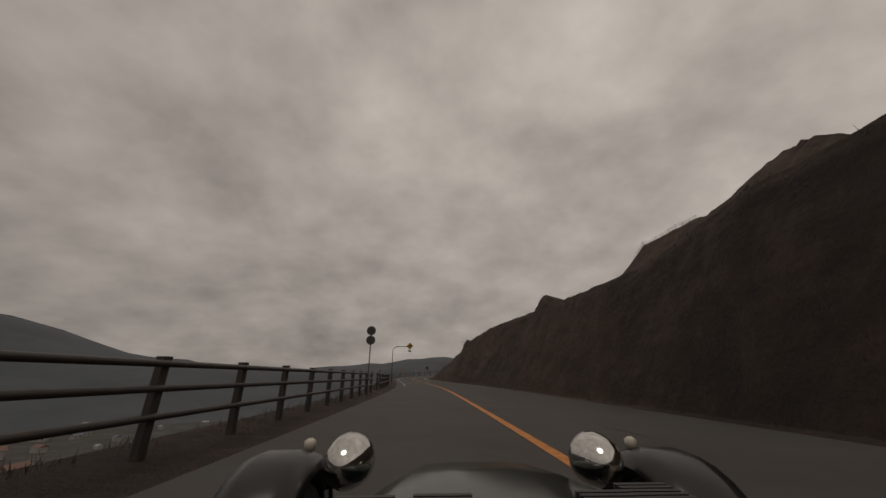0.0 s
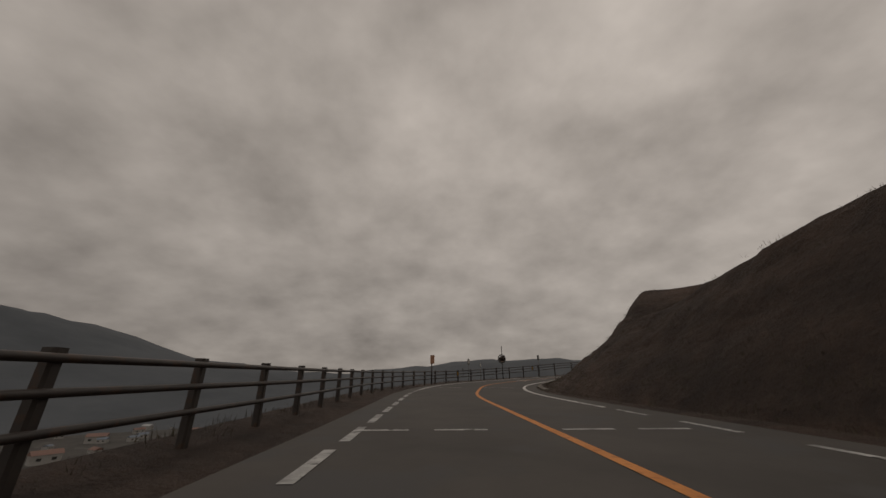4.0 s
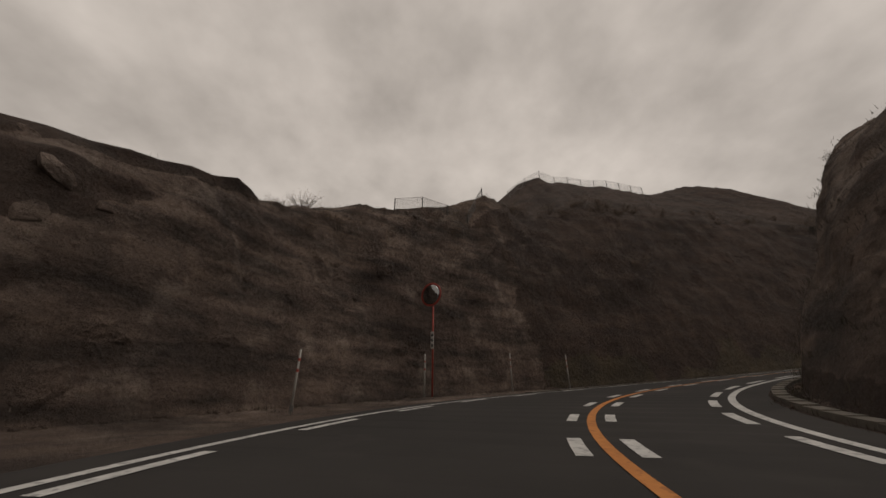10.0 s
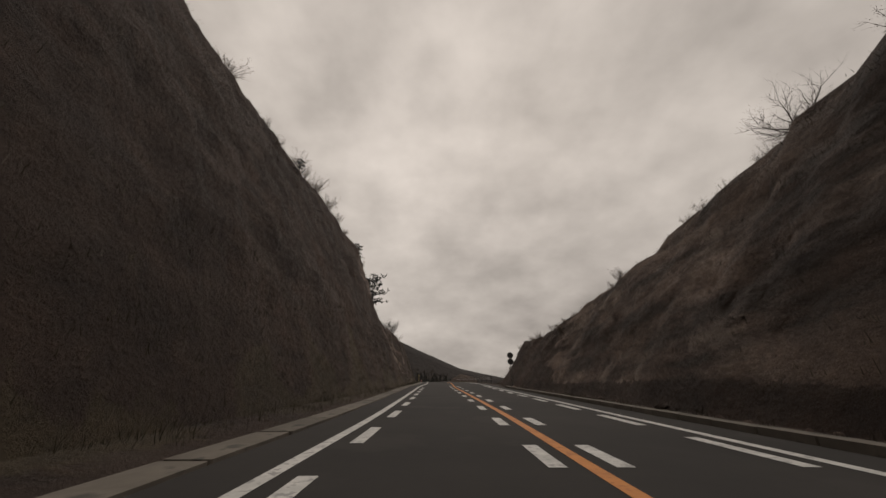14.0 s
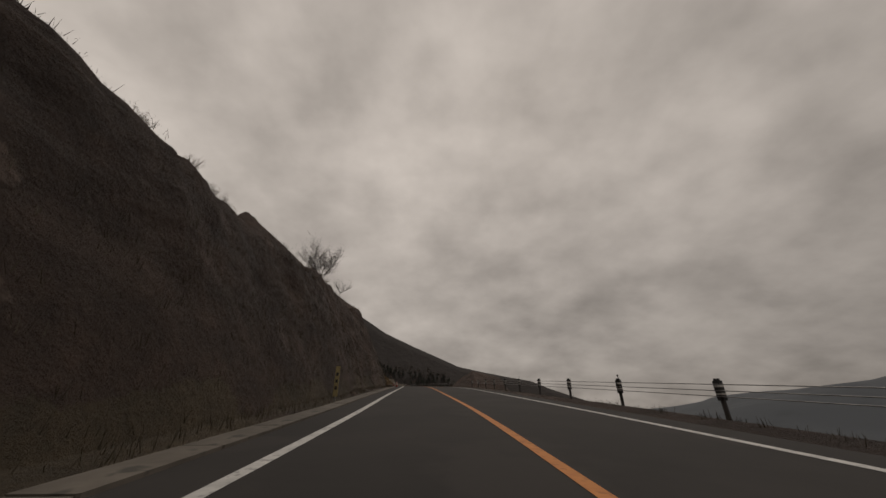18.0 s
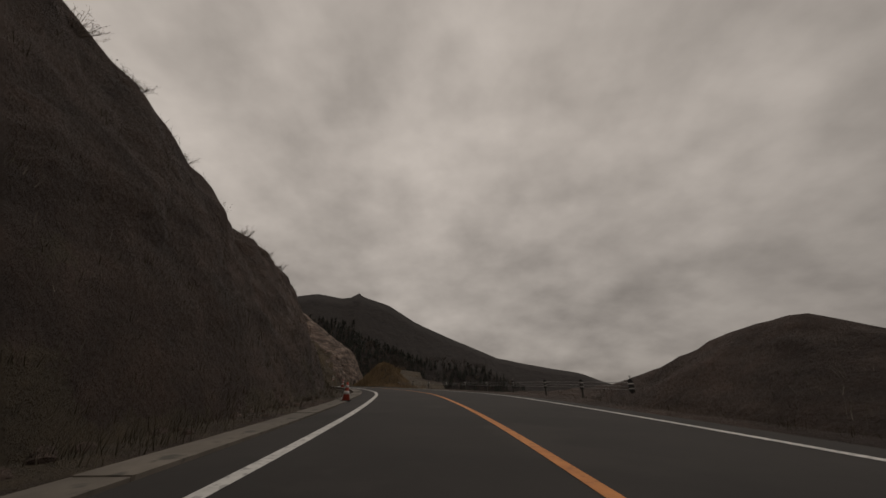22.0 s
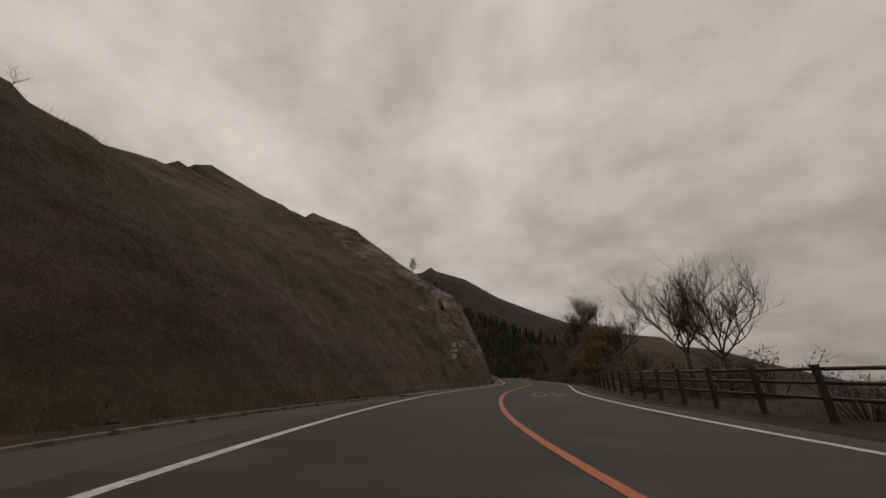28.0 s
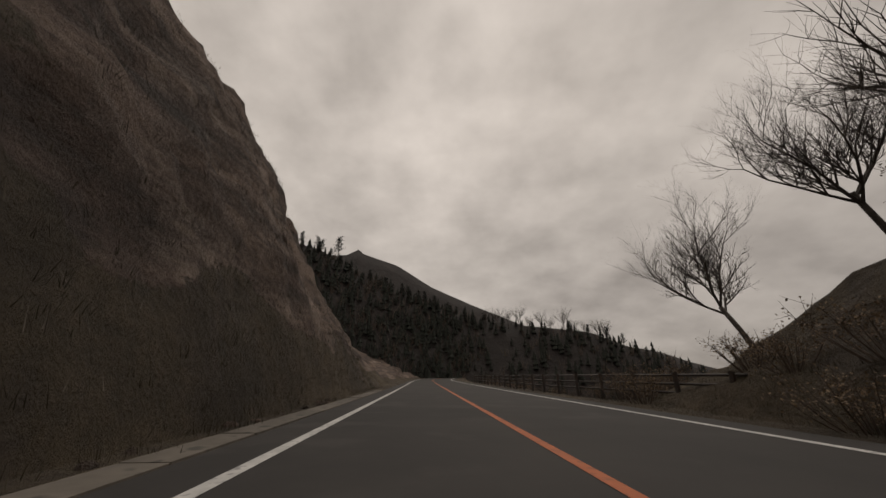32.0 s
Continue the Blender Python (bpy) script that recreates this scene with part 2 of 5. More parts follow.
def part(name, bm, mat, parent=None, label="", smooth_shade=False):
    """Links a bmesh as one mesh object under a thing or a part."""
    me = bpy.data.meshes.new(name)
    bm.to_mesh(me)
    bm.free()
    if mat:
        me.materials.append(mat)
    if smooth_shade:
        me.polygons.foreach_set("use_smooth", [True] * len(me.polygons))
    ob = new(name, me)
    if parent is not None:
        ob.parent = parent
    if label:
        ob["label"] = label
    return ob


def grid_faces(nu, nv, flip=False):
    f = []
    for i in range(nu - 1):
        for j in range(nv - 1):
            a = i * nv + j
            q = (a, a + nv, a + nv + 1, a + 1)
            f.append(q[::-1] if flip else q)
    return f


def ribbon(name, s0, s1, u0, u1, h, mat, parent=None, thick=0.0, step=1.0, label=""):
    """A strip of the road between two offsets, which may be tables of (station, offset)."""
    n = max(2, int(abs(s1 - s0) / step) + 1)
    s = np.linspace(s0, s1, n)
    ua = smooth(u0, s) if isinstance(u0, tuple) else np.full(n, float(u0))
    ub = smooth(u1, s) if isinstance(u1, tuple) else np.full(n, float(u1))
    a, b = at(s, ua, h), at(s, ub, h)
    if not thick:
        return mesh_ob(name, np.stack([a, b], 1).reshape(-1, 3), grid_faces(n, 2, True), mat, parent, label)
    low = np.array((0, 0, -thick))
    ring = np.stack([a + low, a, b, b + low], 1).reshape(-1, 3)
    f = grid_faces(n, 4, True)
    f += [(0, 1, 2, 3), tuple(4 * (n - 1) + k for k in (3, 2, 1, 0))]
    return mesh_ob(name, ring, f, mat, parent, label)


def fbm(p, size, octaves=4):
    return noise.fractal(Vector(p) / size, 0.9, 2.1, octaves)


# the painted lines, metres to the right of the driven line
LEFT_LINE = ((-140, -1.59), (40, -1.54), (70, -1.29), (83, -1), (90, -1.1), (98, -1.94), (108, -3.3), (120, -3.96), (130, -3.92), (140, -4.01), (151, -2.93), (161, -1.77), (175, -1.5), (200, -1.89), (230, -1.8), (260, -2.02), (290, -1.57), (310, -1.11), (325, -0.45), (339, -1.13), (353, -2.87), (372, -2.73), (390, -2.03), (450, -1.7), (560, -1.7))
CENTRE_LINE = ((-140, 1.59), (0, 1.59), (40, 1.47), (70, 2.16), (83, 2.22), (90, 2.68), (98, 1.9), (108, 1.44), (120, 1.47), (130, 1.6), (140, 1.63), (161, 1.57), (175, 1.7), (200, 1.28), (230, 1.5), (260, 1.31), (290, 1.74), (325, 2.45), (339, 1.98), (353, 1.76), (361, 1.3), (372, 1.1), (390, 1.41), (411, 1.69), (450, 1.75), (560, 1.75))
RIGHT_LINE = ((-140, 5.4), (40, 5.41), (70, 5.3), (90, 5.38), (98, 5.14), (108, 4.99), (120, 4.6), (140, 4.6), (151, 4.69), (161, 4.39), (175, 4.43), (200, 4.66), (230, 4.79), (260, 5.06), (290, 5.73), (310, 6.04), (347, 5.3), (353, 5.44), (361, 5.44), (372, 5.24), (411, 5.71), (450, 5.55), (560, 5.55))


def beside(table, by):
    return tuple((a, c + by) for a, c in table)


ROAD_LEFT, ROAD_RIGHT = beside(LEFT_LINE, -0.85), beside(RIGHT_LINE, 0.9)

# ---- the hillsides on both sides ----
# by station: distance of the foot, height and distance of the crest, slope beyond it, roughness
LEFT_FOOT = ((-140, 4.4), (88, 4.2), (98, 4.8), (103, 6.2), (114.5, 8), (118.2, 8.8), (123.3, 9.4), (129.1, 9.4), (147, 9.2), (150.1, 8), (153.5, 6.6), (157.6, 5.2), (196.7, 4.2), (240.5, 4.3), (248.5, 5.3), (256.5, 5.2), (261.9, 4.4), (330, 4.4), (334.1, 4.8), (347.3, 7), (355.7, 8), (369.9, 5.2), (378.5, 4.9), (385.7, 3.9), (430, 3.8), (450, 4.2), (560, 4.4))
LEFT_HIGH = ((-140, -12.73), (114.5, -9.58), (118.2, -0.11), (123.3, -0.45), (126, 2.55), (129.1, 6.81), (131.9, 8.86), (138.3, 11.31), (141.2, 14.17), (144.1, 14.74), (147, 18.11), (150.1, 19.63), (154, 18.47), (157.6, 20.42), (164.4, 19.45), (171, 19.55), (178.8, 18.49), (204, 16.63), (212.5, 9.36), (222, 7.09), (248.5, 8.43), (250, 9.77), (256.5, 9.3), (261.9, 9.84), (266, 11.03), (271.3, 9.51), (281, 10.56), (286, 8.19), (298, 9.04), (304.9, 10.86), (311, 6.99), (322.5, 7.62), (330, 9.59), (334.1, 11.55), (347.3, 20.05), (351.5, 17.79), (355.7, 12.6), (362.7, 11.52), (369.9, 11.12), (378.5, 12.01), (385.7, 10.08), (394, 14.01), (397.5, 11.28), (410.9, 14.9), (424.4, 15.16), (438, 9.5), (450, 5), (464, 2), (560, 1.5))
LEFT_CREST = ((-140, 23.73), (114.5, 23.7), (118.2, 17.38), (123.3, 15.97), (126, 14.48), (129.1, 12.25), (131.9, 11.3), (138.3, 13.2), (141.2, 12.77), (147, 10.02), (150.1, 12.45), (154, 14.13), (157.6, 13.02), (164.4, 12.39), (178.8, 12.29), (204, 10.45), (212.5, 10.78), (222, 6.71), (231.1, 7.82), (240.5, 7.19), (248.5, 8.16), (250, 8.8), (256.5, 9.14), (261.9, 8.57), (266, 8.64), (271.3, 9.37), (286, 9.45), (291.4, 8.82), (298, 9.88), (304.9, 9.7), (311, 7.69), (317, 6.58), (330, 11.84), (334.1, 12.87), (347.3, 14.17), (351.5, 16.92), (355.7, 19.1), (359.2, 17.24), (362.7, 15.93), (369.9, 16.48), (385.7, 12.16), (391.6, 10.91), (394, 10.9), (397.5, 11.44), (404.9, 9.76), (410.9, 10.45), (424.4, 9.61), (440.9, 10.4), (560, 8))
LEFT_BEYOND = ((-140, -0.5), (126, -0.66), (129.1, -0.61), (131.9, -0.45), (135.1, -0.11), (138.3, 0.33), (141.2, 0.45), (144.1, 0.2), (147, 0.06), (150.1, 0.13), (154, 0.51), (157.6, 1.03), (164.4, 1.08), (178.8, 0.94), (196.7, 1.09), (248.5, 0), (256.5, 0.2), (261.9, 0.43), (266, 0.73), (271.3, 0.92), (298, 0.21), (304.9, 0.09), (317, 0.01), (322.5, 0.11), (330, 0.18), (334.1, 0.23), (341.7, 0.37), (347.3, 0.57), (351.5, 0.69), (355.7, 0.77), (359.2, 0.77), (362.7, 0.64), (369.9, 0.4), (385.7, 0.71), (391.6, 0.67), (394, 0.41), (397.5, 0.38), (404.9, 0.52), (410.9, 0.71), (424.4, 0.72), (560, 0.3))
LEFT_ROUGH = ((-140, 0.4), (114.5, 0.4), (120.5, 0.5), (129.1, 0.8), (131.9, 1), (144.1, 1), (164.4, 0.6), (196.7, 0.7), (231.1, 0.6), (240.5, 0.7), (334.1, 0.7), (341.7, 0.6), (369.9, 0.6), (391.6, 1), (404.9, 1), (410.9, 0.9), (440.9, 0.8), (560, 0.8))
RIGHT_FOOT = ((-140, 6.9), (57.1, 6.9), (77.9, 7.2), (98.1, 6.3), (121.9, 6), (135.5, 6), (185.1, 6.8), (267.2, 7.3), (272.6, 7.4), (284, 7.6), (290.7, 10.0), (311.6, 10.7), (320.4, 9.6), (327.9, 8.0), (338.3, 7.6), (343.1, 8.6), (352.9, 9.4), (378.5, 8.4), (388.7, 7.9), (394.5, 7.5), (413.1, 7.5), (431.9, 7.8), (560, 7.8))
RIGHT_HIGH = ((-140, 8.58), (0, 7.32), (14.6, 5.77), (24.9, 6.44), (29.3, 8.8), (33.3, 7.84), (40.1, 7.88), (57.1, 6.54), (62, 7.86), (93, 2.77), (98.1, 3), (104, 4.4), (110.7, 7.24), (117.3, 8.32), (121.9, 6.98), (128.2, 5.98), (135.5, 6.16), (141.5, 8.31), (148.1, 8.5), (162.5, 7.94), (177.5, 8.58), (193.5, 4.82), (207.2, 4.64), (211.2, 1.9), (217.8, -1.2), (224.5, -4.06), (267.2, -2.93), (273, -0.1), (276, 0.6), (278.6, 2.9), (280.5, 3.4), (283, 2.7), (287, 1.1), (320.4, -1.99), (324.5, 1), (328, 3.2), (332, 4), (341, 3.3), (350, 1), (352.9, 0.66), (378.5, -0.15), (388.7, 0.43), (394.5, 3.82), (403.4, 7.71), (407.9, 6.25), (413.1, 6.34), (422.9, 1.85), (431.9, -4.26), (560, -8.82))
RIGHT_CREST = ((-140, 12.75), (0, 10.53), (4, 10.23), (9.1, 9.18), (14.6, 8.86), (24.9, 9.71), (29.3, 10.64), (33.3, 12.28), (47.7, 9.74), (57.1, 8.79), (67, 11.9), (88, 11.92), (98.1, 12.9), (104, 13.1), (117.3, 11.27), (121.9, 11.17), (135.5, 9.84), (148.1, 9.64), (155, 8.82), (170.3, 9.2), (177.5, 11.63), (185.1, 10.76), (193.5, 9.25), (202, 8.63), (207.2, 8.6), (217.8, 10.23), (224.5, 12.16), (267.2, 12.03), (272.6, 9.74), (276, 9.9), (282, 11.21), (285.4, 11.41), (290.7, 11.92), (311.6, 11.83), (330.7, 10.33), (343.1, 12.49), (352.9, 13.75), (378.5, 11.99), (394.5, 9.19), (399.7, 9.17), (403.4, 9.88), (407.9, 11.8), (422.9, 11.74), (431.9, 13.81), (560, 19.64))
RIGHT_BEYOND = ((-140, -0.3), (29.3, -0.26), (62, -0.3), (135.5, -0.09), (185.1, -0.23), (224.5, -0.6), (267.2, -0.6), (282, -0.17), (290.7, -0.55), (311.6, -0.63), (320.4, -0.36), (324.5, -0.5), (343.1, -0.11), (367, 0.01), (378.5, 0), (388.7, -0.09), (431.9, -0.2), (560, -0.3))
RIGHT_ROUGH = ((-140, 0.3), (57.1, 0.3), (98.1, 0.5), (121.9, 0.5), (148.1, 0.8), (170.3, 0.8), (185.1, 0.5), (211.2, 0.5), (214.5, 0.4), (224.5, 0.3), (267.2, 0.3), (276, 0.4), (278.6, 0.5), (282, 0.5), (290.7, 0.3), (352.9, 0.3), (388.7, 0.5), (560, 0.5))
# how far out each side reaches before it drops away
LEFT_REACH = ((-140, 60), (117.3, 60), (131.0, 34), (155.4, 30), (311.6, 30), (339.0, 70), (374.2, 70), (388.7, 40), (560, 40))
RIGHT_REACH = ((-140, 17), (77.9, 17), (98.1, 20), (166.7, 20), (204.6, 16), (231.1, 15), (311.6, 18), (352.9, 30), (388.7, 18), (560, 24))
def foot_of(side, s):
    """How far from the driven line the hillside begins."""
    edge = side * float(smooth(ROAD_LEFT if side < 0 else ROAD_RIGHT, s))
    return max(float(smooth(LEFT_FOOT if side < 0 else RIGHT_FOOT, s)), edge + 0.6)


FACE = np.linspace(0, 1, 34)


def hillside(name, tables, side, label, step=0.6):
    s = np.arange(FIRST + 1, LAST - 1, step)
    foot, high, crest, beyond, rough = (smooth(table, s) for table in tables)
    foot = np.maximum(foot, side * smooth(ROAD_LEFT if side < 0 else ROAD_RIGHT, s) + 0.6)
    crest = np.maximum(crest, foot + 2.5)
    bend = np.interp(s, AXIS_S, BEND)
    inner = np.where(bend * -side > 0.004, 1 / np.maximum(np.abs(bend), 0.004) - 0.6, 400.0)
    back = np.array((0.05, 0.12, 0.25, 0.45, 0.8, 1.3, 2.0, 3.2, 5.0, 8.0, 13.0, 20.0, 32.0, 50.0, 80.0))
    reach = smooth(LEFT_REACH if side < 0 else RIGHT_REACH, s)
    verts = []
    for i, si in enumerate(s):
        c = min(crest[i], max(inner[i] - 2.0, foot[i] + 3))
        h = high[i]
        steep = abs(h) / max(c - foot[i], 1)
        row = [(0.6, -0.2), (foot[i] - 1.3, -0.06), (foot[i] - 0.5, 0.02)]
        for w in FACE:
            d = foot[i] + (c - foot[i]) * w
            z = h * (w ** 0.92 if h > 0 else w) * (1 if h < 0 else 1.0 - 0.06 * max(0, w - 0.85) / 0.15)
            row.append((d, z))
        zc = row[-1][1]
        for b in back:
            d = min(c + b, inner[i], reach[i])
            fall = max(0.0, c + b - reach[i]) * 0.9 if inner[i] > reach[i] else 0.0
            row.append((d + min(fall, 60) * 0.25, zc + beyond[i] * (d - c) - fall))
        d, z = np.array(row).T
        p = at(si, side * d, z)
        a = float(heading(si))
        out = Vector((math.cos(a) * side, math.sin(a) * side, 0))
        for j, q in enumerate(p.tolist()):
            grow = min(1.0, max(0.0, (d[j] - foot[i] + 0.3) / 2.0))
            push = (fbm(q, 5.0, 5) * 0.5 + fbm((q[0] + 40, q[1], q[2] * 0.7), 1.5, 4) * 0.4) * rough[i] * grow
            if rough[i] > 0.75:
                push += (noise.ridged_multi_fractal(Vector((q[0], q[1], q[2] * 0.5)) / 3.2, 0.9, 2.1, 4, 1.0, 2.0) - 1.1) * 0.55 * (rough[i] - 0.6) * 2 * grow
            n = Vector((-out.x * min(steep, 2), -out.y * min(steep, 2), 1.0)).normalized()
            far = 1.0 + 1.5 * max(0, d[j] - c) / 20
            verts.append(Vector(q) + n * push * min(far, 3))
    nv = len(FACE) + 3 + len(back)
    ob = mesh_ob(name, verts, grid_faces(len(s), nv, side > 0), SLOPE, smooth_shade=True)
    index = []
    for i in range(len(s)):
        for j in range(nv):
            a, k = s[i] + 5 * noise.noise((s[i] / 6, j / 4, 0.0)), 0
            if side < 0:
                k = 0 if 347.3 < a < 379.9 and 5 < j < 30 - 24 * (a - 347.3) / (379.9 - 347.3) else 1 if 199.4 < a < 220.5 and 6 < j < 30 and noise.noise((s[i] / 5, j / 7, 4.0)) > 0.05 or 130.0 < a < 149.1 and j < 10 + 26 * (a - 130.0) / (134.6 - 130.0) or a > 390.1 and j > 9 + 8 * noise.noise((s[i] / 4, j / 6.0, 3.0)) else 2 if 337.6 < a < 560 or 1 < j < 4.5 + 9 * noise.noise((s[i] / 2.2, j / 3.0, 7.0)) and a > 145.1 else 0
            else:
                # past 387 the grassy colour lightens earth that lies shaded under bushes
                k = 3 if 118.2 < s[i] + 0.5 * noise.noise((s[i], j / 3, 2.0)) < 130.0 and 3 < j < 36 - 24 * abs(s[i] - 124.6) / (130.0 - 124.6) else 1 if 124.6 < a < 191.5 and j > 5 else 2 if 314.3 < a < 339.0 or a > 387.2 else 0
            index.append(k)
    kind = np.array(index, float).reshape(len(s), nv)
    for k, cover in ((1, "rocky"), (2, "grassy"), (3, "sprayed")):
        soft = (kind == k).astype(float)
        for _ in range(2):
            soft[1:-1] = (soft[:-2] + 2 * soft[1:-1] + soft[2:]) / 4
            soft[:, 1:-1] = (soft[:, :-2] + 2 * soft[:, 1:-1] + soft[:, 2:]) / 4
        ob.data.attributes.new(cover, "FLOAT", "POINT").data.foreach_set("value", soft.ravel())
    return tagged(ob, label, "hillside", kind="structure")


hillside("ground_hillside_left", (LEFT_FOOT, LEFT_HIGH, LEFT_CREST, LEFT_BEYOND, LEFT_ROUGH), -1, "bare brown hillside and dark rock cutting beside the road")
hillside("ground_hillside_right", (RIGHT_FOOT, RIGHT_HIGH, RIGHT_CREST, RIGHT_BEYOND, RIGHT_ROUGH), 1, "dark brown earth bank and cut rock beside the road")

# ---- the valley floor and the far mountains ----
rings = np.concatenate([np.linspace(20, 300, 12), np.geomspace(350, 4700, 30)])
spokes = 180
# bearing from north to the left, degrees; height of the far skyline over the eye, degrees
SKYLINE = ((-180, 1.0), (-60, 3.0), (-20, 3.0), (0, 2.6), (8, 2.0), (16, 1.0), (25, 1.4), (32, 2.5), (38, 3.7), (44, 5.1), (49, 6.2), (54, 7.8), (58, 8.4), (75, 9.0), (100, 6.5), (125, 4.0), (132, 3.1), (140, 1.9), (148, 0.8), (155, 0.0), (180, 0.5))
sky_a, sky_e = np.array(SKYLINE).T
verts = []
for r in rings:
    for k in range(spokes):
        a = 360 * k / spokes - 180
        x, y = -r * math.sin(radians(a)), r * math.cos(radians(a))
        z = -60 - 50 * min(1, r / 700)
        if r > 1200:
            w = min(1.0, (r - 1200) / 1500)
            top = 2700 * math.tan(radians(float(np.interp(a, sky_a, sky_e)))) + 45 * noise.fractal((x / 420, y / 420, 3.0), 0.9, 2.1, 6) + 110
            z += w * w * (3 - 2 * w) * max(top, 0)
        verts.append((x, y, z))
faces = []
for i in range(len(rings) - 1):
    for k in range(spokes):
        faces.append((i * spokes + k, i * spokes + (k + 1) % spokes, (i + 1) * spokes + (k + 1) % spokes, (i + 1) * spokes + k)[::-1])
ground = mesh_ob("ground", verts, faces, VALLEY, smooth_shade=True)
ground.data.materials.append(FAR_HAZE)
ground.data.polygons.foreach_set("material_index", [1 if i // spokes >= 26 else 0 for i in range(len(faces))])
tagged(ground, "valley floor with distant mountains tinted blue for haze", "valley", kind="structure")


def ridge(name, crest, foot_z, depth, mat, label, rough=0.06, size=30.0, n=90, rows=14, category="hill"):
    """A hill whose crest runs through the given places, sloping down to both sides."""
    c = np.array(crest, float)
    w = np.r_[0, np.cumsum(np.hypot(*np.diff(c[:, :2], axis=0).T))]
    q = np.linspace(0, w[-1], n)
    x, y, z = (np.interp(q, w, c[:, k]) for k in range(3))
    gx, gy = np.gradient(x), np.gradient(y)
    ln = np.hypot(gx, gy)
    nx, ny = -gy / ln, gx / ln
    verts = []
    for i in range(n):
        for j in range(-rows, rows + 1):
            f = j / rows
            k = abs(f)
            h = foot_z + (z[i] - foot_z) * (1 - k) ** 1.15
            p = (x[i] + nx[i] * depth * f, y[i] + ny[i] * depth * f, h)
            b = fbm(p, size, 6) * rough * size * (0.25 + min(1, 3 * k))
            verts.append((p[0], p[1], p[2] + b))
    ob = mesh_ob(name, verts, grid_faces(n, 2 * rows + 1), mat, smooth_shade=True)
    return tagged(ob, label, category, kind="structure")


def bearing_row(eye, dist, rows):
    return [(eye[0] - dist * math.sin(radians(a)), eye[1] + dist * math.cos(radians(a)), eye[2] + dist * math.tan(radians(e))) for a, e in rows]


PEAK = bearing_row((50, -38, 16), 520, ((-126, 13.0), (-138, 14.5), (-147, 15.0), (-150, 15.3), (-153.5, 16.1), (-157.6, 15.8), (-159.4, 16.1), (-160.2, 17.0), (-161.2, 16.3), (-165.6, 15.1), (-170.4, 12.3), (-177.3, 9.4), (-184, 6.6), (-191, 5.1), (-196.5, 4.0), (-199.5, 2.8), (-206, 0.5), (-213, -3)))
ridge("backdrop_peak", PEAK, -60, 230, FOREST, "dark far ridge with a small rocky peak", 0.045, 60.0, 130, 16, "mountain")
WOOD_CREST = ((178, -238, 70), (142, -266, 67), (128, -273, 58), (112, -280, 52), (98, -283, 47), (86, -285, 43), (45, -284, 38), (16, -275, 24), (-20, -256, 4), (-55, -236, -30))
ridge("backdrop_wooded_hill", WOOD_CREST, -45, 80, FOREST, "dark wooded hill closing the valley", 0.05, 20.0)

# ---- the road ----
# darker copy of the asphalt material, tuned to match this stretch's brightness
DARK_ASPHALT = material("darker_asphalt", (0.016, 0.0136, 0.012), (0.027, 0.023, 0.0204), 0.95, 0.3, 0.3, 12.0, 0.5, (0.029, 0.0247, 0.022), size=0.02)
road = ribbon("road", FIRST + 1, 117.3, ROAD_LEFT, ROAD_RIGHT, 0.0, ASPHALT, thick=0.3)
tagged(road, "worn grey asphalt mountain road", "road", kind="structure")
road = ribbon("road_cutting", 117.3, 341.0, ROAD_LEFT, ROAD_RIGHT, 0.0, DARK_ASPHALT, thick=0.3)
tagged(road, "darker asphalt from the bend through the cutting", "road", kind="structure")
# asphalt in a tone between the other two, set by this stretch's brightness
GREY_ASPHALT = material("mid_grey_asphalt", (0.024, 0.0212, 0.0192), (0.039, 0.0345, 0.0312), 0.9, 0.3, 0.3, 12.0, 0.5, (0.044, 0.039, 0.0354), size=0.02)
road = ribbon("road_upper", 341.0, LAST - 1, ROAD_LEFT, ROAD_RIGHT, 0.0, GREY_ASPHALT, thick=0.3)
tagged(road, "mid-grey asphalt past the lay-by under the grassy hill", "road", kind="structure")
LAY_BY = ((343.0, -3.6), (347.3, -5.4), (355.7, -5.6), (362.0, -5.4), (370.5, -3.9))
road = ribbon("pavement_lay_by", 343.0, 370.5, LAY_BY, ROAD_LEFT, -0.004, ASPHALT, thick=0.25)
tagged(road, "pale worn asphalt of a lay-by beside the road", "pavement", kind="structure")


def line(name, s0, s1, u, w, mat, label, h=0.006, step=0.7):
    ob = ribbon(name, s0, s1, u - w / 2, u + w / 2, h, mat, step=step) if not isinstance(u, tuple) else ribbon(name, s0, s1, tuple((a, b - w / 2) for a, b in u), tuple((a, b + w / 2) for a, b in u), h, mat, step=step)
    return tagged(ob, label, "road marking", kind="structure")


RED_LINE = material("red_orange_road_paint", (0.36, 0.095, 0.03), (0.46, 0.13, 0.042), 0.7, 3.0, 0.1, 8.0, 8.0, (0.27, 0.085, 0.035))
line("trim_centre_line", FIRST + 2, 330.7, CENTRE_LINE, 0.16, ORANGE_LINE, "solid orange centre line on the asphalt")
line("trim_centre_line_last", 330.7, LAST - 2, CENTRE_LINE, 0.15, RED_LINE, "solid red-orange centre line on the dark asphalt")
line("trim_left_edge_line", 90.2, LAST - 2, LEFT_LINE, 0.17, WHITE_LINE, "solid white edge line along the road")
line("trim_right_edge_line", 77.9, LAST - 2, RIGHT_LINE, 0.17, WHITE_LINE, "solid white edge line along the far lane")


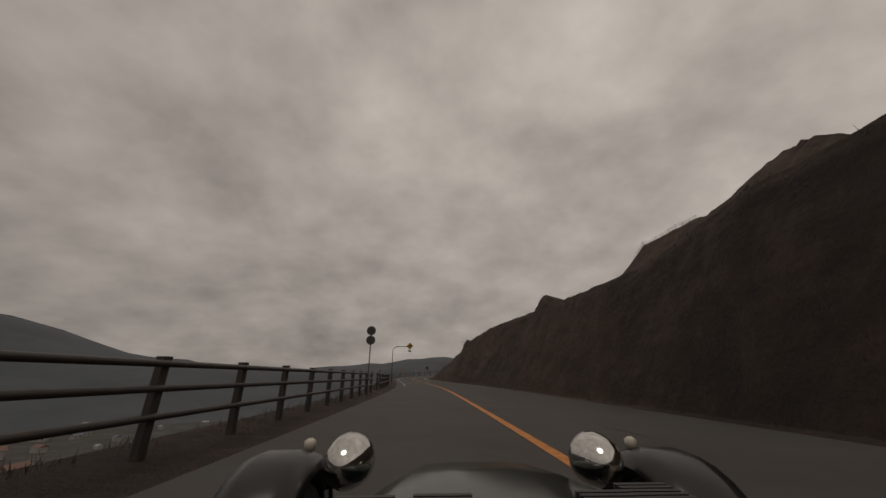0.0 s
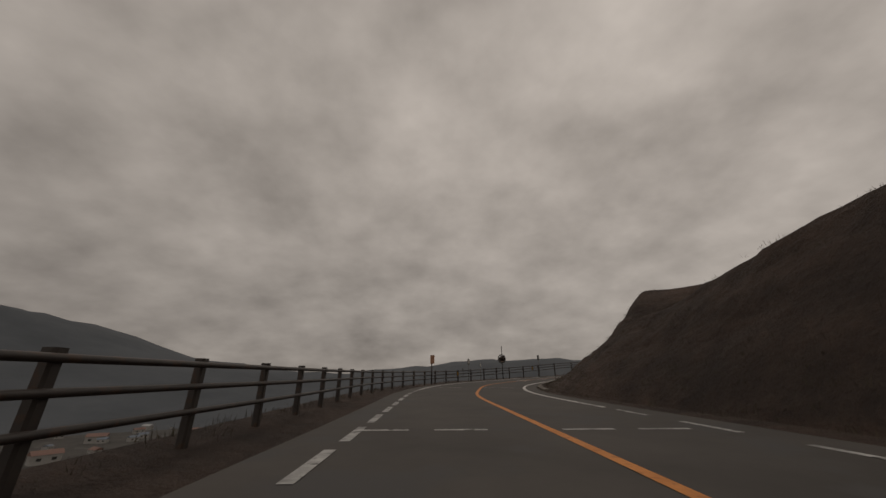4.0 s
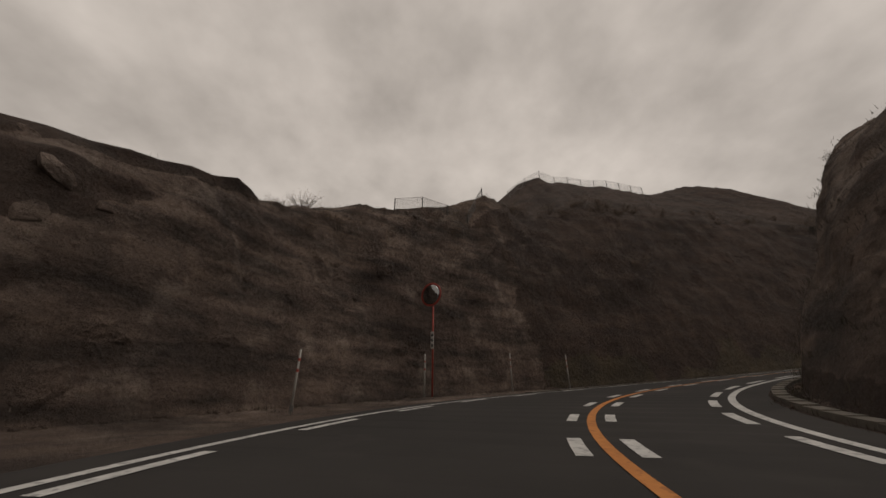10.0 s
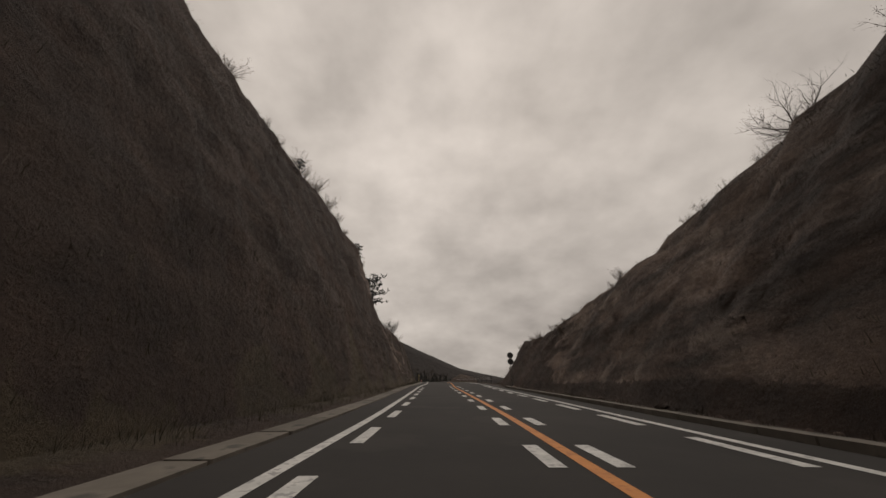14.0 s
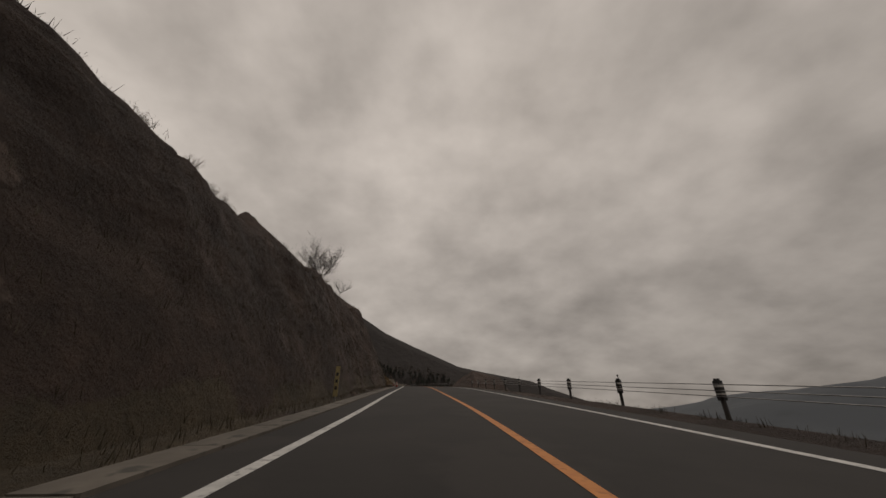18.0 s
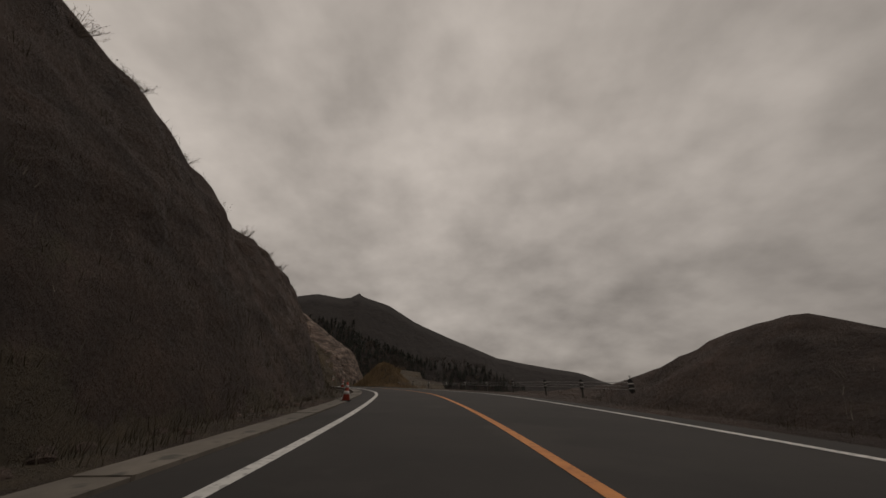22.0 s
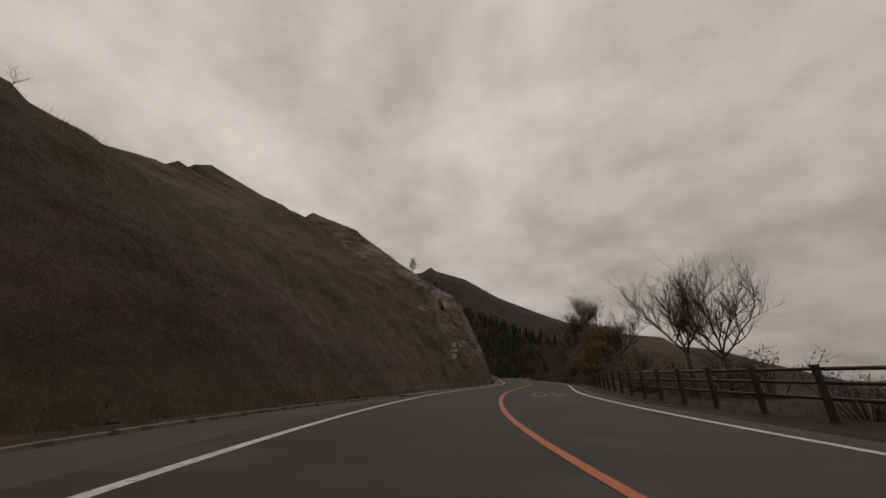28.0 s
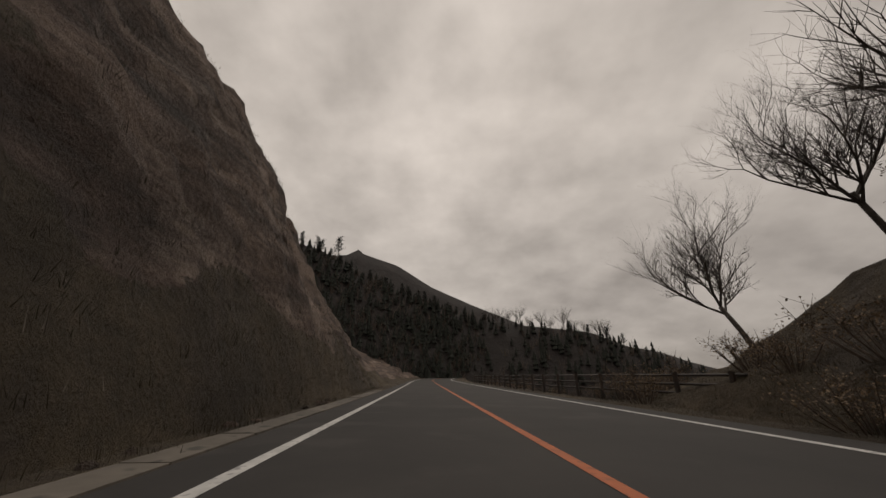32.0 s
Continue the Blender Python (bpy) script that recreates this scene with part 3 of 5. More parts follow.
# ---- small shapes ----
class Shape:
    """Collects simple solids for one mesh."""

    def __init__(self):
        self.v, self.f = [], []

    def add(self, verts, faces):
        k = len(self.v)
        self.v += [tuple(p) for p in verts]
        self.f += [tuple(i + k for i in f) for f in faces]
        return self

    def box(self, cx, cy, cz, sx, sy, sz, bevel=0.0, m=None):
        x, y, z = sx / 2, sy / 2, sz / 2
        b = min(bevel, x * 0.9, y * 0.9)
        if b:
            o = [(-x + b, -y), (x - b, -y), (x, -y + b), (x, y - b), (x - b, y), (-x + b, y), (-x, y - b), (-x, -y + b)]
        else:
            o = [(-x, -y), (x, -y), (x, y), (-x, y)]
        n = len(o)
        v = [Vector((cx + p[0], cy + p[1], cz - z)) for p in o] + [Vector((cx + p[0], cy + p[1], cz + z)) for p in o]
        if m is not None:
            v = [m @ p for p in v]
        f = [tuple(range(n))[::-1], tuple(range(n, 2 * n))] + [(i, (i + 1) % n, n + (i + 1) % n, n + i) for i in range(n)]
        return self.add(v, f)

    def tube(self, pts, r, sides=6, caps=True):
        pts = [Vector(p) for p in pts]
        rs = r if isinstance(r, (list, tuple)) else [r] * len(pts)
        v, f = [], []
        for i, p in enumerate(pts):
            d = (pts[min(i + 1, len(pts) - 1)] - pts[max(i - 1, 0)]).normalized()
            a = d.cross(Vector((0.13, 0.27, 0.95)) if abs(d.z) < 0.9 else Vector((1, 0.05, 0))).normalized()
            b = d.cross(a)
            for k in range(sides):
                w = 2 * math.pi * k / sides
                v.append(p + (a * math.cos(w) + b * math.sin(w)) * rs[i])
        for i in range(len(pts) - 1):
            for k in range(sides):
                q = (k + 1) % sides
                f.append((i * sides + k, i * sides + q, (i + 1) * sides + q, (i + 1) * sides + k))
        if caps:
            f += [tuple(range(sides))[::-1], tuple(range((len(pts) - 1) * sides, len(pts) * sides))]
        return self.add(v, f)

    def lathe(self, profile, m=Matrix(), sides=20):
        """Turns a profile of (radius, height) about the z axis of m."""
        v, f = [], []
        for r, z in profile:
            for k in range(sides):
                w = 2 * math.pi * k / sides
                v.append(m @ Vector((r * math.cos(w), r * math.sin(w), z)))
        for i in range(len(profile) - 1):
            for k in range(sides):
                q = (k + 1) % sides
                f.append((i * sides + k, i * sides + q, (i + 1) * sides + q, (i + 1) * sides + k))
        f += [tuple(range(sides))[::-1], tuple(range((len(profile) - 1) * sides, len(profile) * sides))]
        return self.add(v, f)

    def plate(self, outline, thick, m=Matrix()):
        """A flat plate with the outline in the x, z plane of m."""
        n = len(outline)
        v = [m @ Vector((x, -thick / 2, z)) for x, z in outline] + [m @ Vector((x, thick / 2, z)) for x, z in outline]
        f = [tuple(range(n)), tuple(range(n, 2 * n))[::-1]] + [(i, n + i, n + (i + 1) % n, (i + 1) % n) for i in range(n)]
        return self.add(v, f)

    def make(self, name, mat, parent=None, label="", smooth_shade=False):
        return mesh_ob(name, self.v, self.f, mat, parent, label, smooth_shade)


def thing(name, m, label, category, group=""):
    ob = new(name)
    ob.empty_display_size = 0.2
    ob.matrix_basis = m
    return tagged(ob, label, category, group)


def plain(name, colour, rough=0.5, metal=0.0, scale=3.0, spread=0.25, random_tone=0.0):
    lo, hi = tuple(c * (1 - spread) for c in colour), tuple(min(1, c * (1 + spread)) for c in colour)
    return material(name, lo, hi, rough, scale, 0.08, 6.0, scale * 2, tuple(c * (1 - spread * 0.6) for c in colour), metal, random_tone, 0.01)


GALVANISED = plain("galvanised_steel", (0.23, 0.22, 0.21), 0.45, 0.7)
DARK_POST = plain("dark_weathered_steel", (0.05, 0.045, 0.04), 0.6)
SIGN_BACK = plain("grey_sign_metal", (0.16, 0.15, 0.14), 0.55, 0.3)
SIGN_WHITE = plain("white_sign_face", (0.5, 0.48, 0.45), 0.5)
SIGN_RED = plain("red_sign_rim", (0.32, 0.045, 0.03), 0.5)
SIGN_YELLOW = plain("yellow_sign_face", (0.42, 0.23, 0.035), 0.5)
SIGN_ORANGE = plain("faded_orange_sign", (0.33, 0.17, 0.10), 0.6)
BLACK = plain("black_paint", (0.018, 0.017, 0.016), 0.5)
POST_WHITE = plain("white_marker_post", (0.36, 0.34, 0.31), 0.6)
CONE_RED = plain("red_cone_plastic", (0.36, 0.05, 0.03), 0.5)
BARK = plain("grey_brown_bark", (0.070, 0.058, 0.049), 0.95, 0.0, 8.0, 0.4)
TWIG = plain("dry_twigs", (0.120, 0.092, 0.073), 0.95, 0.0, 3.0, 0.35)
NEEDLES = plain("pine_needles", (0.018, 0.021, 0.015), 0.9, 0.0, 2.0, 0.4)
LEAVES = plain("late_autumn_leaves", (0.215, 0.152, 0.094), 0.9, 0.0, 0.8, 0.5)
STRAW = plain("dry_pampas_straw", (0.205, 0.142, 0.076), 0.95, 0.0, 0.6, 0.45)
WEEDS = plain("dead_verge_grass", (0.058, 0.047, 0.029), 0.95, 0.0, 0.7, 0.45)
MIRROR_GLASS = plain("mirror_face", (0.34, 0.34, 0.34), 0.06, 1.0, 1.0, 0.05)


def disc(radius, z, n=24):
    return [(radius * math.cos(2 * math.pi * k / n), z + radius * math.sin(2 * math.pi * k / n)) for k in range(n)]


# ---- pipe fences ----
POST_MESH = {}


def pipe_fence(stations, offset, label, post_h=1.1, rails=(1.05, 0.76, 0.44), mat=None, rise=((-140, 0.0), (560, 0.0))):
    """A fence of posts with three round rails along the road; offset and rise are tables by station."""
    mat = mat or RAIL_BROWN
    us = smooth(offset, stations)
    base = at(stations, us, smooth(rise, stations))
    root = thing("pipe_fence", Matrix.Translation(base[0]), label, "fence", "roadside pipe fences")
    key = ("post", post_h, mat.name)
    if key not in POST_MESH:
        s = Shape().box(0, 0, post_h / 2 - 0.3, 0.13, 0.13, post_h + 0.6, 0.025).box(0, 0, post_h + 0.015, 0.15, 0.15, 0.05, 0.03)
        POST_MESH[key] = s.make("post", mat)
        POST_MESH[key].parent = root
        POST_MESH[key].matrix_basis = pose(0, 0, 0, 0, 0, math.degrees(float(heading(stations[0]))))
        first = True
    else:
        first = False
    for i, s in enumerate(stations):
        if first and i == 0:
            continue
        p = new("post", POST_MESH[key].data)
        p.parent = root
        d = base[i] - base[0]
        p.matrix_basis = pose(d[0], d[1], d[2], 0, 0, math.degrees(float(heading(s))))
    for h in rails:
        fine_s = np.arange(stations[0] - 0.35, stations[-1] + 0.36, 0.5)
        pts = at(fine_s, smooth(offset, fine_s) + 0.09, h + smooth(rise, fine_s)) - base[0]
        Shape().tube(pts.tolist(), 0.042, 8).make("rail", mat, root, smooth_shade=True)
    return root


FENCE_A = ((-140, -3.4), (60, -3.4), (88, -3.3), (95, -3.6), (99, -4.1), (103, -5.1), (107, -5.5), (115.5, -7.0), (122, -8.6), (131, -8.9))
FENCE_RISE = ((-140, 0.0), (104, 0.0), (114, 0.25), (122, 0.75), (131, 0.3))
pipe_fence(np.arange(-41.3, 24, 2.0), FENCE_A, "brown steel pipe fence along the valley edge")
pipe_fence(np.arange(26.0, 130.5, 2.1), FENCE_A, "brown steel pipe fence curving round the bend", rise=FENCE_RISE)
FENCE_D = ((325.2, 7.6), (347.3, 8.0), (361, 8.2), (367.0, 7.7), (391.6, 7.3))
pipe_fence(np.arange(341.7, 390.1, 2.0), FENCE_D, "dark brown pipe fence beside the bare trees")
pipe_fence(np.arange(420.5, 462, 2.0), ((400, 9.6), (421, 8.6), (427, 7.7), (433, 7.2), (520, 7.0)), "dark brown pipe fence past the wooded bank", 1.0, (0.95, 0.68, 0.4))


# ---- road signs ----
def round_signs(m, label, discs=(2.95, 2.33), r=0.3, face=None, pole_h=3.3):
    root = thing("road_sign", m, label, "road sign")
    Shape().tube([(0, 0, -0.4), (0, 0, pole_h)], 0.032, 10).make("pole", SIGN_BACK, root, smooth_shade=True)
    for z in discs:
        d = Shape().plate(disc(r, z), 0.02, Matrix.Translation((0, -0.05, 0))).make("disc", SIGN_BACK, root, "round sign with a worn grey rim")
        Shape().plate(disc(r * 0.8, z), 0.02, Matrix.Translation((0, -0.057, 0))).make("face", face or SIGN_BACK, d)
        Shape().box(0, -0.02, z, 0.5, 0.02, 0.03).make("bracket", GALVANISED, root)
    return root


round_signs(spot(19.5, -3.14, 0, 4), "two grey round road signs on one pole by the fence", (3.28, 2.77), 0.25, DARK_POST, 3.5)
limit = thing("road_sign", spot(381.6, -3.55), "speed limit discs and a plate on a thin pole", "road sign")
Shape().tube([(0, 0, -0.4), (0, 0, 3.75)], 0.032, 10).make("pole", SIGN_BACK, limit, smooth_shade=True)
for z, rim_mat, words in ((3.42, DARK_POST, "round sign with a dark rim and pale face"), (2.5, SIGN_RED, "round sign with a red rim and white face")):
    rim = Shape().plate(disc(0.29, z), 0.02, Matrix.Translation((0, -0.05, 0))).make("disc", rim_mat, limit, words)
    face = Shape().plate(disc(0.225, z), 0.02, Matrix.Translation((0, -0.057, 0))).make("face", SIGN_WHITE, rim)
    bars = Shape()
    for x in (-0.075, 0.075):
        bars.plate([(x - 0.045, z - 0.12), (x - 0.01, z - 0.12), (x + 0.045, z + 0.12), (x + 0.01, z + 0.12)], 0.01, Matrix.Translation((0, -0.072, 0)))
    bars.make("lettering", SIGN_BACK if z > 3 else BLACK, rim)
    Shape().box(0, -0.02, z, 0.4, 0.02, 0.03).make("bracket", GALVANISED, limit)
board = Shape().plate([(-0.3, 2.87), (0.3, 2.87), (0.3, 3.07), (-0.3, 3.07)], 0.02, Matrix.Translation((0, -0.05, 0))).make("plate", SIGN_WHITE, limit, "pale oblong plate between the discs")
Shape().plate([(-0.2, 2.955), (0.2, 2.955), (0.2, 2.985), (-0.2, 2.985)], 0.008, Matrix.Translation((0, -0.066, 0))).make("lettering", BLACK, board)
round_signs(spot(199.0, 6.4), "pair of dark round signs beside the cutting", (2.7, 2.15), 0.28, BLACK, 2.8)

# overhead arm with the yellow bend warning
arm = thing("overhead_sign", spot(61.2, -2.95, 0.25), "yellow diamond bend warning hung from a curved pole", "road sign")
bend = [(0, 0, -0.4), (0, 0, 4.6)] + [(0.8 - 0.8 * math.cos(a), 0, 4.6 + 0.8 * math.sin(a)) for a in np.linspace(0.15, math.pi / 2, 7)] + [(2.68, 0, 5.4)]
Shape().tube(bend, 0.052, 12).make("pole", DARK_POST, arm, smooth_shade=True)
diamond = Shape().plate([(2.88, 4.92), (3.46, 5.5), (2.88, 6.08), (2.30, 5.5)], 0.03, Matrix.Translation((0, -0.1, 0))).make("diamond", SIGN_YELLOW, arm, "faded yellow diamond plate")
arrow = Shape()
for o in ([(2.72, 5.2), (2.82, 5.2), (2.82, 5.62), (2.72, 5.62)], [(2.72, 5.56), (3.08, 5.56), (3.08, 5.66), (2.72, 5.66)], [(3.06, 5.48), (3.20, 5.61), (3.06, 5.74)]):
    arrow.plate(o, 0.02, Matrix.Translation((0, -0.118, 0)))
arrow.make("arrow", BLACK, diamond)
sub = Shape().plate([(2.60, 4.55), (3.16, 4.55), (3.16, 4.8), (2.60, 4.8)], 0.02, Matrix.Translation((0, -0.1, 0))).make("plate", SIGN_WHITE, arm, "small grey plate under the diamond")
bars = Shape()
for k in range(3):
    bars.plate([(2.66, 4.6 + k * 0.07), (3.10, 4.6 + k * 0.07), (3.10, 4.63 + k * 0.07), (2.66, 4.63 + k * 0.07)], 0.012, Matrix.Translation((0, -0.112, 0)))
bars.make("lettering", BLACK, sub)
for x in (2.66, 3.10):
    Shape().tube([(x, -0.08, 4.6), (x, -0.08, 5.3)], 0.015, 6).make("hanger", DARK_POST, arm)


def marker_board(m, h, label, w=0.22, bh=0.42, face=None):
    root = thing("marker_post", m, label, "marker post", "edge markers round the bend")
    Shape().tube([(0, 0, -0.3), (0, 0, h)], 0.035, 8).make("pole", SIGN_BACK, root, smooth_shade=True)
    b = Shape().box(0, -0.05, h - bh / 2, w, 0.05, bh, 0.01).make("board", DARK_POST, root)
    Shape().box(0.02, -0.08, h - bh / 2, w * 0.62, 0.015, bh * 0.78).make("reflector", face or SIGN_WHITE, b)
    return root


marker_board(spot(105.4, -5.3, 0, 62), 2.3, "pale reflector board on a pole by the fence", 0.24, 0.55)
marker_board(spot(107.2, -5.4, 0, 30), 1.85, "narrow reflector board on a pole", 0.14, 0.4)
marker_board(spot(116.6, -7.6, 0.2, 40), 2.6, "dark tilted board on a pole beyond the fence", 0.26, 0.64, DARK_POST)
# the tall post with the faded orange plate
tall = thing("road_sign", spot(98.5, -3.95, 0, 12), "faded orange plate on a dark red pole in the fence", "road sign")
Shape().tube([(0, 0, -0.4), (0, 0, 2.5)], 0.06, 10).make("pole", RAIL_BROWN, tall, smooth_shade=True)
Shape().box(0.09, -0.1, 2.12, 0.4, 0.025, 0.74, 0.008).make("plate", SIGN_ORANGE, tall, "faded orange reflector plate")
for z in (1.88, 2.38):
    Shape().box(0.02, -0.05, z, 0.2, 0.08, 0.1, 0.01).make("bracket", DARK_POST, tall)


def road_mirror(m, label, pole_mat, h, r, turn, hood=True, top=0.0):
    root = thing("traffic_mirror", m, label, "mirror", "convex traffic mirrors")
    Shape().tube([(0, 0, -0.4), (0, 0, h + top)], 0.05, 10).make("pole", pole_mat, root, smooth_shade=True)
    t = Matrix.Translation((0, -0.14, h)) @ pose(0, 0, 0, 90, 0, turn)
    rim = Shape().lathe([(r * 0.4, -0.12), (r * 0.98, -0.04), (r * 1.08, 0.0), (r * 1.08, 0.06), (r, 0.06)], t, 28).make("rim", SIGN_RED if hood else SIGN_BACK, root, "round mirror housing", True)
    Shape().lathe([(r * 0.99, 0.05), (r * 0.8, 0.085), (r * 0.5, 0.11), (r * 0.05, 0.12)], t, 28).make("glass", MIRROR_GLASS, rim, "convex mirror glass", True)
    return root


road_mirror(spot(110.4, -5.4, 0, 25), "round convex mirror on a thin dark pole", DARK_POST, 2.3, 0.5, 48, False, 1.5)
red = road_mirror(spot(142.6, -8.75, 0.05, -15), "orange pole with a round convex mirror and white plate", CONE_RED, 5.85, 0.7, 25)
facing = pose(0, 0, 0, 0, 0, 25)
pl = Shape().box(0.0, -0.07, 3.05, 0.2, 0.02, 1.0, 0, facing).make("plate", SIGN_WHITE, red, "white plate with dark lettering bars")
for z in (2.75, 3.05, 3.35):
    Shape().box(0.0, -0.084, z, 0.12, 0.008, 0.17, 0, facing).make("lettering", BLACK, pl)


def snow_pole(m, h, label):
    root = thing("snow_pole", m, label, "marker post", "snow poles along the bend")
    Shape().tube([(0, 0, -0.2), (0, 0, h)], [0.042, 0.034], 8).make("pole", POST_WHITE, root, smooth_shade=True)
    Shape().tube([(0, 0, 0), (0, 0, 0.18)], 0.065, 8).make("sleeve", GALVANISED, root)
    for z in (0.62, 0.8):
        Shape().tube([(0, 0, h * z), (0, 0, h * z + 0.09)], 0.045, 8).make("band", SIGN_RED, root)
    return root


for t_s, u, h in ((135.6, -7.2, 1.9), (142.2, -8.8, 2.3), (147.6, -8.6, 2.5), (150.4, -6.8, 2.2)):
    snow_pole(spot(t_s, u), h, "thin white snow pole with red bands at the road edge")


def chevron(m, label):
    root = thing("chevron_plate", m, label, "road sign", "chevron plates on the fence")
    Shape().box(0, 0, 0.76, 0.22, 0.02, 0.5).make("plate", BLACK, root)
    s = Shape()
    s.plate([(-0.08, 0.54), (0.0, 0.54), (0.09, 0.76), (0.0, 0.98), (-0.08, 0.98), (0.0, 0.76)], 0.012, Matrix.Translation((0, -0.018, 0)))
    s.make("arrow", SIGN_YELLOW, root)
    return root


for st, w in ((103.4, 20), (115.4, 30), (124.8, 30)):
    chevron(spot(st, float(smooth(FENCE_A, st)) + 0.2, float(smooth(FENCE_RISE, st)), w), "yellow and black chevron plate fixed on the fence")


def delineator(m, label):
    root = thing("delineator", m, label, "delineator", "round delineators on the fence")
    Shape().tube([(0, 0, 0.5), (0, 0, 1.2)], 0.02, 6).make("stem", DARK_POST, root)
    Shape().plate(disc(0.075, 1.27, 16), 0.03, Matrix.Translation((0, -0.02, 0))).make("reflector", SIGN_BACK, root, "round grey reflector")
    return root


for st in (26.1, 104.4):
    delineator(spot(st, float(smooth(FENCE_A, st)) + 0.14), "round grey delineator fixed on the fence rail")

# yellow marker left of the road, cones
yp = thing("marker_post", spot(232.2, -3.35), "pale yellow marker plate on a short post", "marker post")
Shape().box(0, 0, 0.75, 0.17, 0.03, 1.1, 0.01).make("plate", plain("pale_yellow_plate", (0.30, 0.24, 0.11), 0.6), yp)
Shape().tube([(0, 0.04, -0.3), (0, 0.04, 1.2)], 0.03, 6).make("post", GALVANISED, yp)
for z in (0.5, 0.75, 1.0):
    Shape().box(0, -0.02, z, 0.09, 0.008, 0.12).make("lettering", BLACK, yp)


def cone(m, label):
    root = thing("traffic_cone", m, label, "traffic cone", "red cones at the verge")
    Shape().box(0, 0, 0.02, 0.38, 0.38, 0.04, 0.05).make("base", BLACK, root)
    c = Shape().lathe([(0.15, 0.04), (0.03, 0.7), (0.02, 0.71)], Matrix(), 16).make("cone", CONE_RED, root, smooth_shade=True)
    for z0, z1 in ((0.26, 0.38), (0.5, 0.6)):
        r0, r1 = 0.15 - 0.12 * (z0 - 0.04) / 0.66 + 0.004, 0.15 - 0.12 * (z1 - 0.04) / 0.66 + 0.004
        Shape().lathe([(r0, z0), (r1, z1)], Matrix(), 16).make("band", SIGN_WHITE, c, smooth_shade=True)
    return root


first_cone = cone(spot(264.3, -2.75), "red traffic cone with white bands on the gutter")
for st, u in ((286.2, -2.55), (309.4, -1.95)):
    copy_thing(first_cone, spot(st, u))


# ---- cable barrier ----
def cable_barrier(stations, u, label):
    base = at(stations, smooth(u, stations), 0)
    root = thing("cable_barrier", Matrix.Translation(base[0]), label, "barrier", "cable barriers along the valley")
    post = Shape().tube([(0, 0, -0.5), (0, 0, 0.86)], 0.055, 10)
    sleeve = Shape().box(0, 0, 0.63, 0.15, 0.19, 0.44, 0.03).box(0, 0, 0.87, 0.11, 0.13, 0.06, 0.03)
    bands = Shape().box(0, 0, 0.73, 0.156, 0.196, 0.05, 0.03).box(0, 0, 0.55, 0.156, 0.196, 0.04, 0.03)
    stub = Shape().tube([(0.02, 0, 0.88), (0.02, 0, 1.0)], 0.014, 6).box(0.02, 0, 1.01, 0.07, 0.03, 0.05, 0.01)
    made = []
    for i, s in enumerate(stations):
        d = base[i] - base[0]
        m = pose(d[0], d[1], d[2], 0, 0, math.degrees(float(heading(s))))
        if not made:
            o = post.make("post", DARK_POST, root)
            made = [o.data, sleeve.make("sleeve", BLACK, o).data, bands.make("reflective_band", SIGN_WHITE, o).data, stub.make("reflector", GALVANISED, o).data]
        else:
            o = new("post", made[0])
            o.parent = root
            for name, me in zip(("sleeve", "reflective_band"), made[1:3]):
                new(name, me).parent = o
            if i % 3 == 0:
                new("reflector", made[3]).parent = o
        o.matrix_basis = m
    for h in (0.50, 0.63, 0.77):
        fs = np.arange(stations[0], stations[-1] + 0.1, 1.0)
        Shape().tube((at(fs, smooth(u, fs) - 0.1, h) - base[0]).tolist(), 0.011, 5).make("cable", GALVANISED, root)
    return root


cable_barrier(np.arange(217.6, 268, 4.35), ((-140, 7.1), (560, 7.1)), "dark posts with steel cables along the valley edge")
cable_barrier(np.arange(285.0, 327.5, 4.3), ((280, 8.4), (294, 9.5), (307, 10.2), (330, 10.0)), "dark posts with steel cables before the grassy mound")


# ---- rockfall net on the crest of the cutting ----


def rock_net(label, h, pts):
    root = thing("rockfall_net", Matrix.Translation(pts[0]), label, "fence", "rockfall nets above the road")
    o = pts[0]
    for p in pts:
        Shape().tube([p - o - Vector((0, 0, 1.0)), p - o + Vector((0, 0, h))], 0.045, 6).make("post", DARK_POST, root)
    for k in range(9):
        z = h * k / 8
        Shape().tube([p - o + Vector((0, 0, z)) for p in pts], 0.012 if k < 8 else 0.02, 4).make("wire", GALVANISED, root)
    for a, c in zip(pts, pts[1:]):
        s = Shape()
        for q in np.linspace(0.08, 0.92, 9):
            p = a.lerp(c, q) - o
            s.tube([p, p + Vector((0, 0, h))], 0.01, 3, False)
        s.make("mesh", GALVANISED, root)
    return root


# ---- painted marks ----


def dashes(name, s0, s1, step, length, u, width, label, fade=None):
    root = tagged(new(name), label, "road marking", kind="structure")
    for s in np.arange(s0, s1, step):
        uu = float(smooth(u, s)) if isinstance(u, tuple) else u
        ribbon("dash", s, s + length, uu - width / 2, uu + width / 2, 0.007, fade or WHITE_LINE, root, step=0.6)
    return root


dashes("trim_dashes_centre_left", 104.9, 203.3, 3.3, 1.25, beside(CENTRE_LINE, -0.36), 0.2, "white slow-down dashes left of the centre line")
dashes("trim_dashes_centre_right", 104.9, 203.3, 3.3, 1.25, beside(CENTRE_LINE, 0.36), 0.2, "white slow-down dashes right of the centre line")
dashes("trim_dashes_left_edge", 103.0, 195.4, 3.3, 1.6, beside(LEFT_LINE, 0.42), 0.2, "white slow-down dashes inside the edge line")
dashes("trim_dashes_right_edge", 104.9, 203.3, 3.3, 1.9, beside(RIGHT_LINE, -0.42), 0.2, "white slow-down dashes inside the far edge line")
dashes("trim_worn_edge_line", 36.8, 90.2, 2.1, 1.5, LEFT_LINE, 0.16, "worn broken white edge line", OLD_WHITE)
